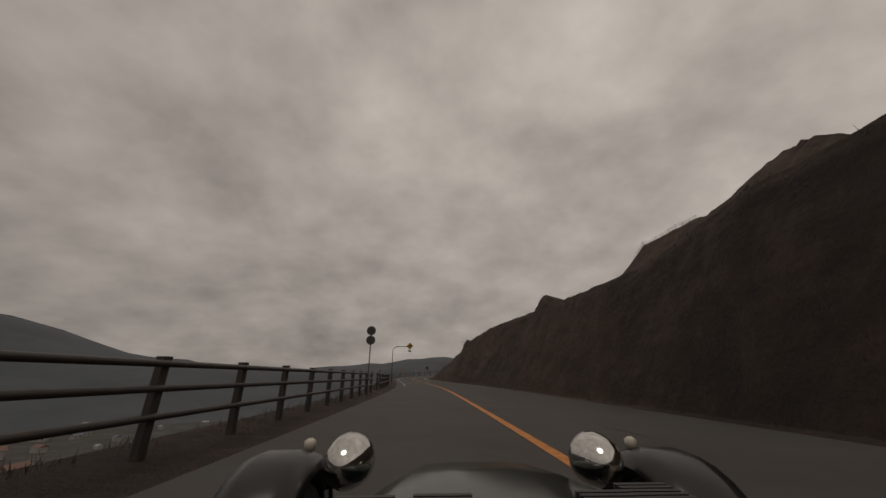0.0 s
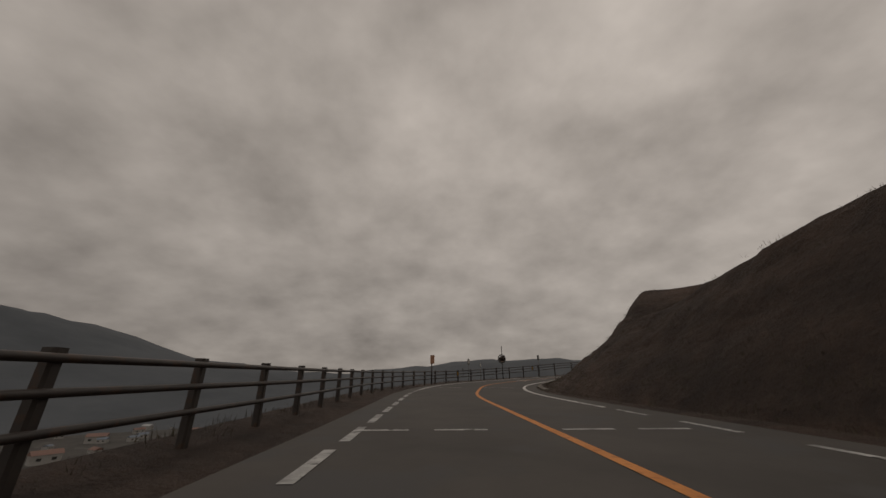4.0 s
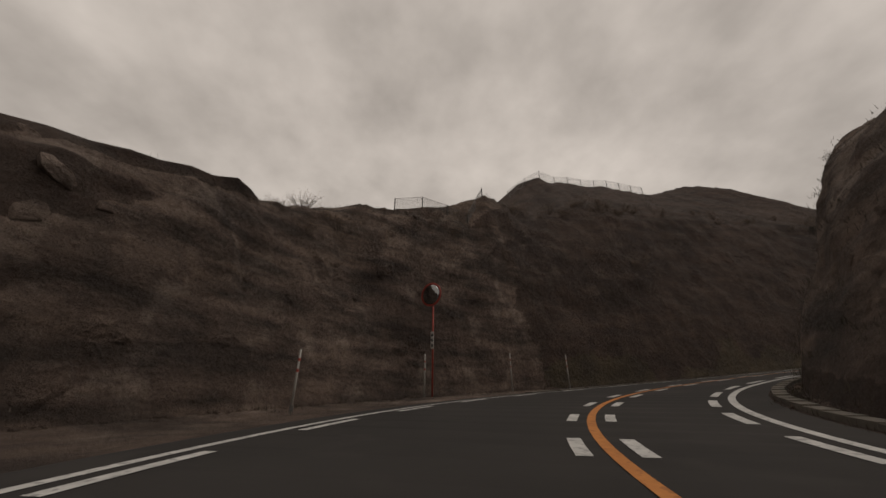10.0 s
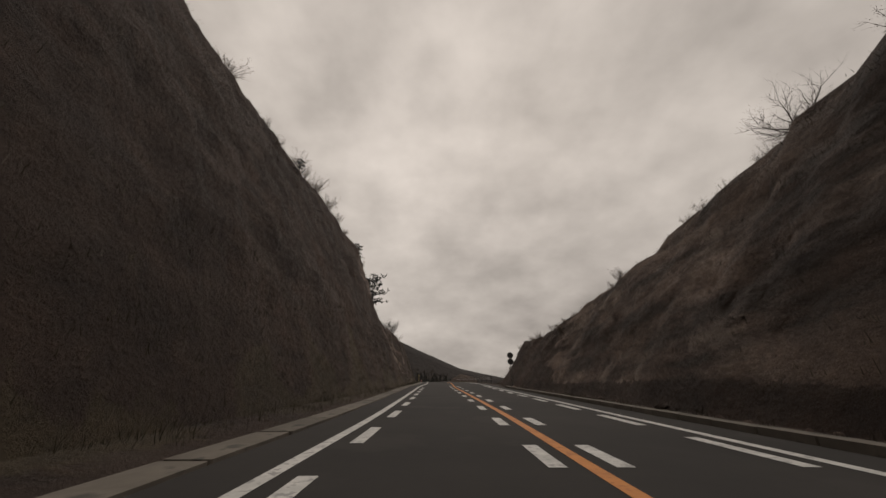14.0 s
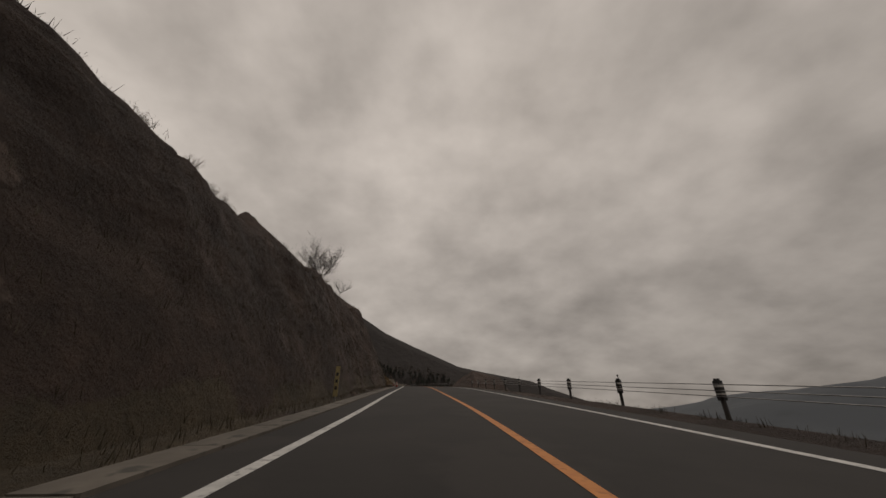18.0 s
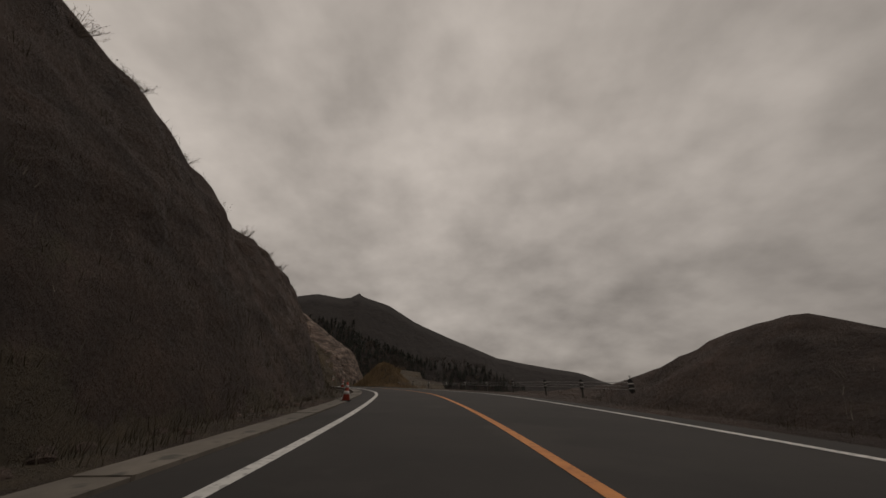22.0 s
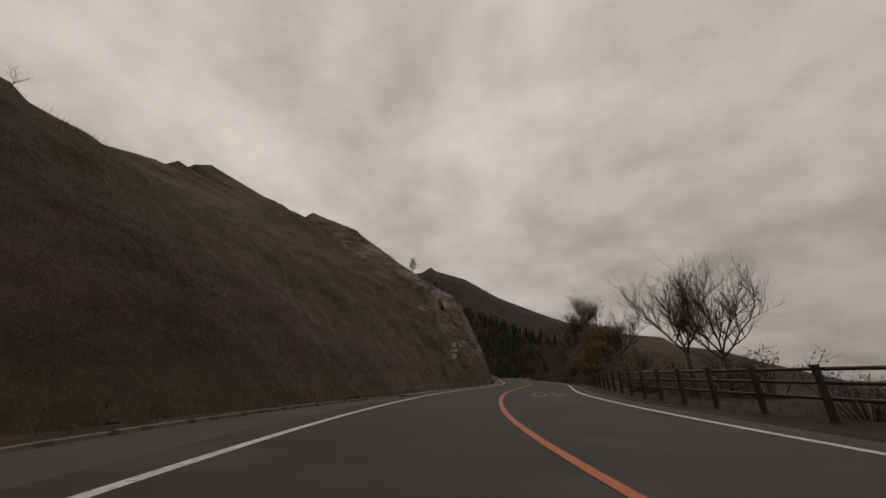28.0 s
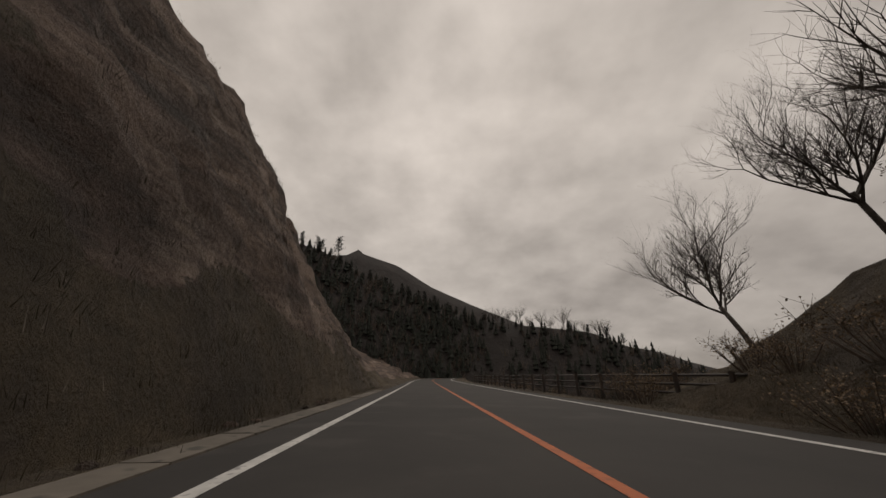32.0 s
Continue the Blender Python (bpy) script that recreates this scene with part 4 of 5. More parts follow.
dashes("trim_worn_far_line", 31.5, 80.0, 2.6, 1.5, RIGHT_LINE, 0.15, "worn broken white edge line of the far lane", OLD_WHITE)
for st in (48.4, 60.9, 73.5, 92.7):
    for k, u in enumerate((-1.3, 0.1, 2.4, 3.8)):
        tagged(ribbon("trim_cross_mark", st, st + 0.14, u, u + 0.95, 0.006, OLD_WHITE), "faded short white bar across the lane", "road marking", kind="structure")


WORN_ORANGE = material("worn_orange_road_paint", (0.04, 0.030, 0.026), (0.30, 0.085, 0.032), 0.75, 4.0, 0.1, 8.0, 12.0, (0.06, 0.052, 0.046))


white = tagged(new("trim_survey_mark"), "worn white survey mark on the shoulder", "road marking", kind="structure")
for du, ds, w, ln in ((0.0, 0.0, 0.05, 0.55), (0.16, 0.05, 0.05, 0.5), (-0.15, 0.2, 0.5, 0.06), (-0.1, 0.4, 0.45, 0.05)):
    ribbon("stroke", 24.9 + ds, 24.9 + ds + ln, -2.45 + du, -2.45 + du + w, 0.007, OLD_WHITE, white, step=0.3)


CRACK = plain("dark_road_crack", (0.012, 0.0105, 0.0095), 0.95)
cracks = tagged(new("road_cracks"), "dark cracks in the worn asphalt", "crack", kind="structure")
crack_rng = random.Random(21)
for k in range(26):
    s0, u0 = crack_rng.uniform(2, 93.2) if k % 2 else crack_rng.uniform(155.4, 410.9), crack_rng.choice((-1.2, 0.2, 2.3, 3.4, 4.4)) + crack_rng.uniform(-0.4, 0.4)
    along = crack_rng.uniform(1.5, 6.0)
    n = int(along / 0.35) + 2
    drift = crack_rng.uniform(-0.12, 0.12)
    w = [u0 + drift * i + crack_rng.gauss(0, 0.05) for i in range(n)]
    st = [s0 + along * i / (n - 1) for i in range(n)]
    wide = [0.004 + 0.011 * math.sin(math.pi * (i + 0.3) / (n - 0.4)) for i in range(n)]
    a, b = at(st, np.array(w) - wide, 0.004), at(st, np.array(w) + wide, 0.004)
    mesh_ob("crack", np.stack([a, b], 1).reshape(-1, 3), grid_faces(n, 2, True), CRACK, cracks)


def road_number(text, s, u, along, across, flip, label, mat=None):
    """Numerals painted on the asphalt, long in the direction of travel."""
    c = bpy.data.curves.new("numeral", "FONT")
    c.body, c.align_x, c.size = text, "CENTER", 1.0
    tmp = bpy.data.objects.new("numeral", c)
    me = bpy.data.meshes.new_from_object(tmp)
    bpy.data.objects.remove(tmp)
    xs = np.array([v.co[:] for v in me.vertices])
    mid, span = (xs.max(0) + xs.min(0)) / 2, xs.max(0) - xs.min(0)
    for v in me.vertices:
        x, y = (v.co.x - mid[0]) / span[0] * across, (v.co.y - mid[1]) / span[1] * along
        if flip:
            x, y = -x, -y
        v.co = at(s + y, u + x, 0.008).tolist()
    me.materials.clear()
    me.materials.append(mat or ORANGE_LINE)
    return tagged(new("trim_speed_number", me), label, "road marking", kind="structure")


road_number("30", 124.95, -0.35, 3.8, 1.65, False, "orange painted number thirty on the asphalt")
road_number("30", 270.6, 3.0, 4.6, 1.5, True, "orange painted number thirty for oncoming traffic")
road_number("40", 373.5, 3.5, 4.8, 1.9, True, "worn orange painted number forty for oncoming traffic", WORN_ORANGE)
road_number("40", 398.9, 0.0, 4.2, 1.2, False, "faded orange painted number forty on the asphalt", WORN_ORANGE)

# ---- kerbs and gutters ----
def kerb_row(name, s0, s1, u, label, w=0.5, h=0.14, length=2.0, base=-0.1):
    root = tagged(new(name), label, "kerb", kind="structure")
    block = None
    for s in np.arange(s0, s1, length):
        uu = float(smooth(u, s)) if isinstance(u, tuple) else u
        if block is None:
            o = Shape().box(0, 0, base + h / 2, w, length - 0.025, h, 0.02).make("kerb_stone", CONCRETE_RANDOM, root)
            block = o.data
        else:
            o = new("kerb_stone", block)
            o.parent = root
        o.matrix_basis = spot(s + length / 2, uu + random.uniform(-0.012, 0.012), random.uniform(-0.008, 0.008), math.degrees(math.atan2(float(smooth(u, s)) - float(smooth(u, s + length)), length)) if isinstance(u, tuple) else 0) @ pose(0, 0, 0, math.degrees(math.atan(float(np.interp(s + length / 2, AXIS_S, RISE)))))
    return root


CONCRETE_RANDOM = material("kerb_concrete", (0.095, 0.082, 0.067), (0.160, 0.138, 0.114), 0.9, 1.2, 0.4, 10.0, 2.0, (0.06, 0.055, 0.046), 0.0, 0.18, 0.02)
KERB_LEFT = tuple((a, c - 0.27) for a, c in ROAD_LEFT)
kerb_row("trim_gutter_left", 145.1, 339.0, KERB_LEFT, "pale weathered concrete gutter along the cutting", 0.55, 0.14)
kerb_row("trim_gutter_last", 371.3, 433.4, KERB_LEFT, "pale weathered concrete gutter under the rock face", 0.55, 0.13)
kerb_row("trim_kerb_inner", 88.1, 198.0, tuple((a, c + 0.14) for a, c in ROAD_RIGHT), "brown dusty kerb round the inside of the bend", 0.3, 0.22, 1.0)
kerb_row("trim_kerb_far", 314.3, 341.7, 6.05, "low kerb under the grassy mound", 0.25, 0.2, 2.0)

kerb_row("trim_kerb_lay_by", 357.5, 369.0, tuple((a, c - 0.08) for a, c in LAY_BY), "low pale kerb at the back of the lay-by", 0.18, 0.16, 1.5)

# concrete retaining wall at the lay-by
# wall panels in a darker tone than the coping's concrete
DARK_CONCRETE = material("dark_concrete", (0.052, 0.045, 0.039), (0.095, 0.083, 0.072), 0.9, 0.8, 0.4, 10.0, 2.0, (0.04, 0.034, 0.029), size=0.02)
wall = thing("retaining_wall", spot(357.0, -6.2, 0, -17), "low dark concrete retaining wall under the hillside", "wall")
for k in range(4):
    Shape().box(0, -1.1 - 2.2 * k, 0.62, 0.35, 2.17, 1.35 + 0.03 * (k % 2), 0.02).make("panel", DARK_CONCRETE, wall)
    Shape().box(0, -1.1 - 2.2 * k, 1.34, 0.43, 2.18, 0.08, 0.02).make("coping", CONCRETE, wall)


# ---- plants ----
from mathutils.bvhtree import BVHTree

SLOPES = []
for o in ("ground_hillside_left", "ground_hillside_right"):
    me = bpy.data.objects[o].data
    SLOPES.append(BVHTree.FromPolygons([v.co[:] for v in me.vertices], [p.vertices[:] for p in me.polygons]))


def drop(side, s, d):
    """The place on the hillside at station s, d metres out."""
    x, y, z = at(s, side * d, 0).tolist()
    hit = SLOPES[0 if side < 0 else 1].ray_cast(Vector((x, y, z + 40)), Vector((0, 0, -1)), 120)
    return Vector((x, y, hit[0].z if hit[0] is not None else z))


RNG = random.Random(7)


def branch(shape, p, d, length, r, level, spread=0.6, up=0.12, sides=5):
    """A bent, tapered branch that splits into finer ones."""
    n = 4 if level > 1 else 3
    pts, rs, q = [p.copy()], [r], d.normalized()
    for k in range(n):
        q = (q + Vector((RNG.uniform(-1, 1), RNG.uniform(-1, 1), RNG.uniform(-0.6, 1))) * 0.22 + Vector((0, 0, up))).normalized()
        pts.append(pts[-1] + q * length / n)
        rs.append(r * (1 - 0.62 * (k + 1) / n))
    shape.tube(pts, rs, sides if level > 1 else 3, False)
    if level <= 0:
        return
    for k in range(1, n + 1):
        for _ in range(2 if level > 1 else 3):
            side = Vector((RNG.uniform(-1, 1), RNG.uniform(-1, 1), RNG.uniform(-0.25, 0.8)))
            nd = ((pts[k] - pts[k - 1]).normalized() * (1 - spread) + side.normalized() * spread).normalized()
            branch(shape, pts[k].copy(), nd, length * RNG.uniform(0.42, 0.66), rs[k] * 0.72, level - 1, spread, up, sides)


def bare_tree(m, h, label, limbs=5, spread=0.55, lean=(0, 0), level=3, group="bare trees"):
    root = thing("bare_tree", m, label, "tree", group)
    trunk = Shape()
    fork = h * RNG.uniform(0.27, 0.36)
    top = Vector((lean[0] * fork, lean[1] * fork, fork))
    trunk.tube([(0, 0, -0.5), (0, 0, 0), top * 0.5 + Vector((0.03, 0, 0)), top], [h * 0.022, h * 0.017, h * 0.014, h * 0.012], 8)
    trunk.make("trunk", BARK, root, smooth_shade=True)
    for k in range(limbs):
        a = 2 * math.pi * (k + RNG.uniform(-0.3, 0.3)) / limbs
        d = Vector((math.cos(a) * spread + lean[0], math.sin(a) * spread + lean[1], RNG.uniform(0.55, 1.0)))
        s = Shape()
        branch(s, top * RNG.uniform(0.8, 1.0), d, h * RNG.uniform(0.36, 0.48), h * 0.0075, level - 1, 0.5, 0.06)
        s.make("limb", BARK, root)
    return root


def pine(m, h, label, wide=0.42, group="pines"):
    root = thing("pine_tree", m, label, "tree", group)
    Shape().tube([(0, 0, -0.6), (0.02 * h, 0, h * 0.4), (0.05 * h, 0, h * 0.95)], [h * 0.025, h * 0.018, h * 0.006], 7).make("trunk", BARK, root)
    boughs, tufts = Shape(), Shape()
    for k in range(26):
        z = h * (0.28 + 0.68 * (k / 26))
        a = k * 2.4 + RNG.uniform(-0.4, 0.4)
        ln = h * wide * (1.08 - (z / h) * 0.72) * RNG.uniform(0.6, 1.1)
        e = Vector((math.cos(a) * ln, math.sin(a) * ln, z + ln * RNG.uniform(0.0, 0.3)))
        boughs.tube([(0.03 * h, 0, z), e * 0.5 + Vector((0, 0, z * 0.5)), e], [h * 0.008, h * 0.005, h * 0.003], 4, False)
        for j in range(9):
            c = Vector((0.03 * h, 0, z)).lerp(e, RNG.uniform(0.35, 1.02)) + Vector((RNG.gauss(0, 1), RNG.gauss(0, 1), RNG.gauss(0.3, 0.7))) * h * 0.03
            for q in range(7):
                d = Vector((RNG.gauss(0, 1), RNG.gauss(0, 1), RNG.gauss(0.5, 0.8))).normalized() * h * RNG.uniform(0.035, 0.06)
                w = d.cross(Vector((RNG.gauss(0, 1), RNG.gauss(0, 1), RNG.gauss(0, 1)))).normalized() * h * 0.008
                tufts.add([c - w, c + w, c + d], [(0, 1, 2)])
    boughs.make("bough_mass", BARK, root)
    tufts.make("crown", NEEDLES, root)
    return root


def bush(m, size, label, leafy=0.5, mat=None, group="bushes on the bank"):
    root = thing("bush", m, label, "bush", group)
    stems, leaves = Shape(), Shape()
    for k in range(30):
        a, t = RNG.uniform(0, 6.28), RNG.uniform(0.1, 1.0)
        d = Vector((math.cos(a) * t, math.sin(a) * t, RNG.uniform(0.6, 1.3)))
        p = Vector((math.cos(a) * t * size * 0.3, math.sin(a) * t * size * 0.3, -0.2))
        pts = [p, p + d * size * 0.35, p + d * size * RNG.uniform(0.6, 0.8) + Vector((0, 0, size * 0.06))]
        stems.tube(pts, [size * 0.014, size * 0.01, size * 0.003], 4, False)
        for q in range(6):
            b = pts[1].lerp(pts[2], RNG.uniform(0, 1))
            e = b + Vector((RNG.gauss(0, 1), RNG.gauss(0, 1), RNG.gauss(0.7, 0.6))) * size * 0.17
            stems.tube([b, e], [size * 0.005, size * 0.002], 3, False)
            for j in range(int(24 * leafy)):
                c = b.lerp(e, RNG.uniform(0, 1)) + Vector((RNG.gauss(0, 1), RNG.gauss(0, 1), RNG.gauss(0, 1))) * size * 0.05
                u = Vector((RNG.gauss(0, 1), RNG.gauss(0, 1), RNG.gauss(0, 1))).normalized() * size * 0.024
                w = u.cross(Vector((RNG.gauss(0, 1), RNG.gauss(0, 1), RNG.gauss(0, 1)))).normalized() * size * 0.016
                leaves.add([c - u, c + w, c + u, c - w], [(0, 1, 2, 3)])
    stems.make("stem_mass", TWIG, root)
    if leaves.v:
        leaves.make("foliage", mat or LEAVES, root)
    return root


def stand(side, s, d, turn=0.0, scale=1.0, sink=0.0):
    p = drop(side, s, d)
    return Matrix.Translation(p - Vector((0, 0, sink))) @ pose(0, 0, 0, 0, 0, turn) @ Matrix.Scale(scale, 4)


# trees along the way
bare_tree(stand(1, 69.4, 11.4), 2.0, "small bare tree on the crest of the bank", 4)
pine(stand(1, 10.3, 11.8), 2.1, "small dark pine on the hilltop", 0.5)
bare_tree(stand(1, 174.8, 11.5, 40), 3.2, "bare spreading shrub tree on the cutting", 6, 1.0, (-0.6, 0))
bare_tree(stand(1, 219.8, 9.1), 2.4, "clump of thin upright bare saplings", 7, 0.16, level=2)
pine(stand(-1, 214.6, 9.9), 6.6, "dark pine leaning out from the crest", 0.5)
pine(stand(-1, 210, 10.0, 90), 3.4, "small dark pine on the crest")
pine(stand(-1, 205.5, 10.6, 200), 2.6, "dark pine on the crest of the cutting")
pine(stand(-1, 186, 10.0, 200), 1.5, "small dark pine above the cutting")
bare_tree(stand(-1, 252.0, 9.6, 0), 5.6, "bare spreading tree on the crest", 7, 1.1, (0.5, 0.2), 4)
bare_tree(stand(-1, 254.5, 9.2, 130), 2.6, "low bare tree below the crest", 5, 1.0, (0.5, 0))
bare_tree(stand(1, 371.6, 9.8, 20), 6.4, "tall bare grey tree beside the fence", 5, 0.75, level=4)
bare_tree(stand(1, 372.4, 11.6, 140), 6.6, "tall bare grey tree below the fence", 5, 0.65, level=4)
bare_tree(stand(1, 383, 10.5, 80), 3.4, "bare round-crowned tree past the fence", 6, 0.7)
bare_tree(stand(1, 388.7, 10.2, 60), 6.2, "bare tree above the yellow bushes", 5, 0.6, level=4)
bare_tree(stand(1, 405.5, 9.0, 10), 6.4, "bare tree rising from the bushes", 5, 0.6, level=4)
bare_tree(stand(1, 408.5, 9.4, 75), 7.6, "thin bare tree on the bank", 5, 0.6)
bare_tree(stand(1, 417.2, 10.6, 200), 5.2, "large bare tree leaning over the bank", 6, 0.8, (-0.35, 0.1), 4)
bare_tree(stand(1, 416.4, 12.2, 300), 7.8, "large bare tree with clinging leaves", 7, 0.7, (-0.2, 0))
bare_tree(stand(1, 420.8, 9.9, 120), 5.6, "bare tree leaning out beside the fence end", 5, 0.8, (-0.4, 0), 4)
pine(stand(-1, 411.0, 17.2), 3.0, "small dark pine leaning from the rock crest", 0.5)
bare_tree(stand(1, 404.2, 9.0, 50), 6.2, "thin bare tree among the bushes", 6, 0.6, level=4)
bare_tree(stand(1, 402.8, 9.6, 150), 5.6, "dense bare tree on top of the bank", 7, 0.6, level=4)
bare_tree(stand(1, 406.5, 10.6, 250), 7.0, "bare crooked tree on top of the bank", 5, 0.7)
bare_tree(stand(1, 402.0, 10.8, 350), 4.2, "bare tree behind the bank top", 6, 0.6)
for s, d, h in ((354, 22, 1.7), (358, 20, 1.3), (362, 19, 1.5), (367, 18, 1.2), (371, 17.5, 1.3), (350, 26, 1.4), (345, 17, 1.1), (404, 10.6, 3.2), (398, 11, 2.6), (415, 9.4, 3.4)):
    bare_tree(stand(-1, s, d, s * 31 % 360), h, "small bare tree on the grassy crest", 4, 0.6, level=2)

# rockfall nets along the crest of the cutting
st = np.arange(142.2, 148.6, 1.5)
rock_net("short rockfall net of steel posts and wire on the crest", 1.0, [drop(-1, s, float(smooth(LEFT_CREST, s)) + 0.35) for s in st])
st = np.arange(156.5, 179.0, 2.2)
rock_net("long rockfall net of steel posts and wire on the hilltop", 1.4, [drop(-1, s, 25.2) for s in st])

# bushes on the bank and by the fences
shrub_dark = bush(stand(1, 397, 8.2), 2.2, "dark tangled bush on the bank", 0.2)
shrub_bare = bush(stand(1, 399, 9.6), 2.4, "leafless twiggy bush on the bank", 0.12)
GOLD = plain("olive_gold_leaves", (0.21, 0.145, 0.048), 0.9, 0.0, 0.8, 0.4)
shrub_gold = bush(stand(1, 394.8, 8.4), 2.6, "olive and gold leaved bush by the fence", 0.9, GOLD)
for k in range(72):
    s, d = RNG.uniform(397, 416) if k % 4 else RNG.uniform(412, 429), RNG.uniform(7.2, 12.0)
    copy_thing(shrub_dark if k % 3 else shrub_bare, stand(1, s, d, RNG.uniform(0, 360), RNG.uniform(0.4, 0.8) * (0.7 + 0.06 * (d - 7))))
for s, d, z in ((391.2, 8.2, 0.4), (392.8, 8.0, 0.5), (394, 8.2, 0.6), (395.6, 8.0, 0.65), (397.2, 8.2, 0.75), (393.8, 10.2, 0.5), (396.4, 10.6, 0.6), (390.5, 8.8, 0.35), (392, 9.2, 0.45), (393.3, 8.6, 0.55), (394.5, 9.8, 0.55), (396, 9.2, 0.7), (397, 10.0, 0.75), (392.6, 10.6, 0.45), (398.4, 9.4, 0.85), (397.6, 10.8, 0.9), (399.4, 8.6, 0.7), (396.8, 8.8, 0.85), (395.2, 11.2, 0.5), (398, 8.8, 0.7)):
    copy_thing(shrub_gold, stand(1, s, d, s * 37 % 360, z * (0.6 if s < 394 else 0.86)))
for s, d, z in ((390, 8.6, 0.5), (396, 8.0, 0.9), (380, 9.5, 0.6), (375, 9.0, 0.5), (372, 9.6, 0.6), (362, 9.0, 0.5), (358, 9.5, 0.5), (436, 9.4, 0.7), (442, 9.0, 0.8), (449, 9.4, 0.8), (457, 9.0, 0.9)):
    copy_thing(shrub_bare, stand(1, s, d, s * 57 % 360, z))
for s, d, z in ((399.5, 10.2, 0.8), (401.6, 9.6, 0.7), (403.8, 10.2, 0.7), (406.4, 10, 0.7), (409.6, 10.2, 0.7)):
    copy_thing(shrub_dark if int(s) % 2 else shrub_bare, stand(1, s, d, s * 91 % 360, z))
for k in range(16):
    s = 371 + k * 1.35 + RNG.uniform(-0.5, 0.5)
    copy_thing(shrub_bare, stand(1, s, RNG.uniform(9.3, 12.5), k * 67, RNG.uniform(0.5, 0.95)))
# shrubs on the crests of the cutting
small = bush(stand(-1, 160, 8.6), 1.3, "dry leafless shrub on the crest", 0.1, group="shrubs on the crests")
for k in range(70):
    s = RNG.uniform(136, 262)
    c = float(smooth(LEFT_CREST, s))
    copy_thing(small, stand(-1, s, c + RNG.uniform(-0.9, 1.2), RNG.uniform(0, 360), RNG.uniform(0.45, 1.05) if s < 208 else RNG.uniform(0.15, 0.4)))
for k in range(34):
    s = RNG.uniform(146, 214)
    c = float(smooth(RIGHT_CREST, s))
    copy_thing(small, stand(1, s, c + RNG.uniform(-0.8, 0.8), RNG.uniform(0, 360), RNG.uniform(0.2, 0.5)))
for k in range(30):
    s = RNG.uniform(262, 345)
    c = float(smooth(LEFT_CREST, s))
    copy_thing(small, stand(-1, s, c + RNG.uniform(-0.6, 1.0), RNG.uniform(0, 360), RNG.uniform(0.2, 0.5)))

# far trees on the wooded hill
CREST = np.array(((160, -252, 68.5),) + WOOD_CREST[1:8], float)


def on_crest(q):
    i = min(int(q), len(CREST) - 2)
    return CREST[i] + (CREST[i + 1] - CREST[i]) * (q - i)


conifer = pine(Matrix.Translation((134, -265, 63)), 8.0, "dark conifer on the far wooded ridge", 0.26, "conifers on the ridge")
for k in range(44):
    p = on_crest((k + RNG.uniform(0, 0.8)) / 44 * 6.9)
    copy_thing(conifer, Matrix.Translation((p[0], p[1] + RNG.uniform(0, 4), p[2] - 1.5)) @ pose(0, 0, 0, 0, 0, RNG.uniform(0, 360)) @ Matrix.Scale(RNG.uniform(0.3, 0.72), 4))
far_tree = bare_tree(Matrix.Translation((60, -283, 33)), 9.0, "bare tree on the far wooded ridge", 6, 0.6, group="bare trees on the ridge")
for k in range(12):
    p = on_crest(5.1 + 0.095 * k)
    copy_thing(far_tree, Matrix.Translation((p[0], p[1] + RNG.uniform(0, 5), p[2] - 2)) @ pose(0, 0, 0, 0, 0, k * 77) @ Matrix.Scale(RNG.uniform(0.6, 1.1), 4))
# the woods on the near face of that hill
WOODED = bpy.data.objects["backdrop_wooded_hill"].data
wood_tree = BVHTree.FromPolygons([v.co[:] for v in WOODED.vertices], [p.vertices[:] for p in WOODED.polygons])
woods, bare_woods = Shape(), Shape()
for k in range(2600):
    p = on_crest(RNG.uniform(0, 6.99))
    x, y = p[0] + RNG.gauss(0, 3), p[1] + RNG.uniform(-2, 46)
    hit = wood_tree.ray_cast(Vector((x, y, 200)), Vector((0, 0, -1)), 400)
    if hit[0] is None or hit[0].z < 8:
        continue
    q, h = hit[0], RNG.uniform(2.2, 5.0)
    if k % 3:
        for z, r in ((0.1, 0.26), (0.38, 0.2), (0.66, 0.12)):
            a0 = RNG.uniform(0, 6.28)
            ring = [q + Vector((math.cos(a0 + w * 1.257) * r * h * RNG.uniform(0.6, 1.2), math.sin(a0 + w * 1.257) * r * h * RNG.uniform(0.6, 1.2), h * (z + RNG.uniform(-0.06, 0.04)))) for w in range(5)]
            woods.add(ring + [q + Vector((RNG.gauss(0, 0.05), 0, h * (z + 0.36)))], [(w, (w + 1) % 5, 5) for w in range(5)])
    else:
        for w in range(12):
            d = Vector((RNG.gauss(0, 0.35), RNG.gauss(0, 0.35), 1)) * h * RNG.uniform(0.7, 1.1)
            e = Vector((RNG.gauss(0, 1), RNG.gauss(0, 1), 0)).normalized() * 0.06
            b = q + Vector((d.x * 0.25, d.y * 0.25, 0))
            bare_woods.add([b - e, b + e, q + d], [(0, 1, 2)])
tagged(woods.make("far_woods", NEEDLES), "dark conifer woods on the far hill", "woods", kind="stuff")
tagged(bare_woods.make("far_bare_woods", TWIG), "leafless brown woods on the far hill", "woods", kind="stuff")


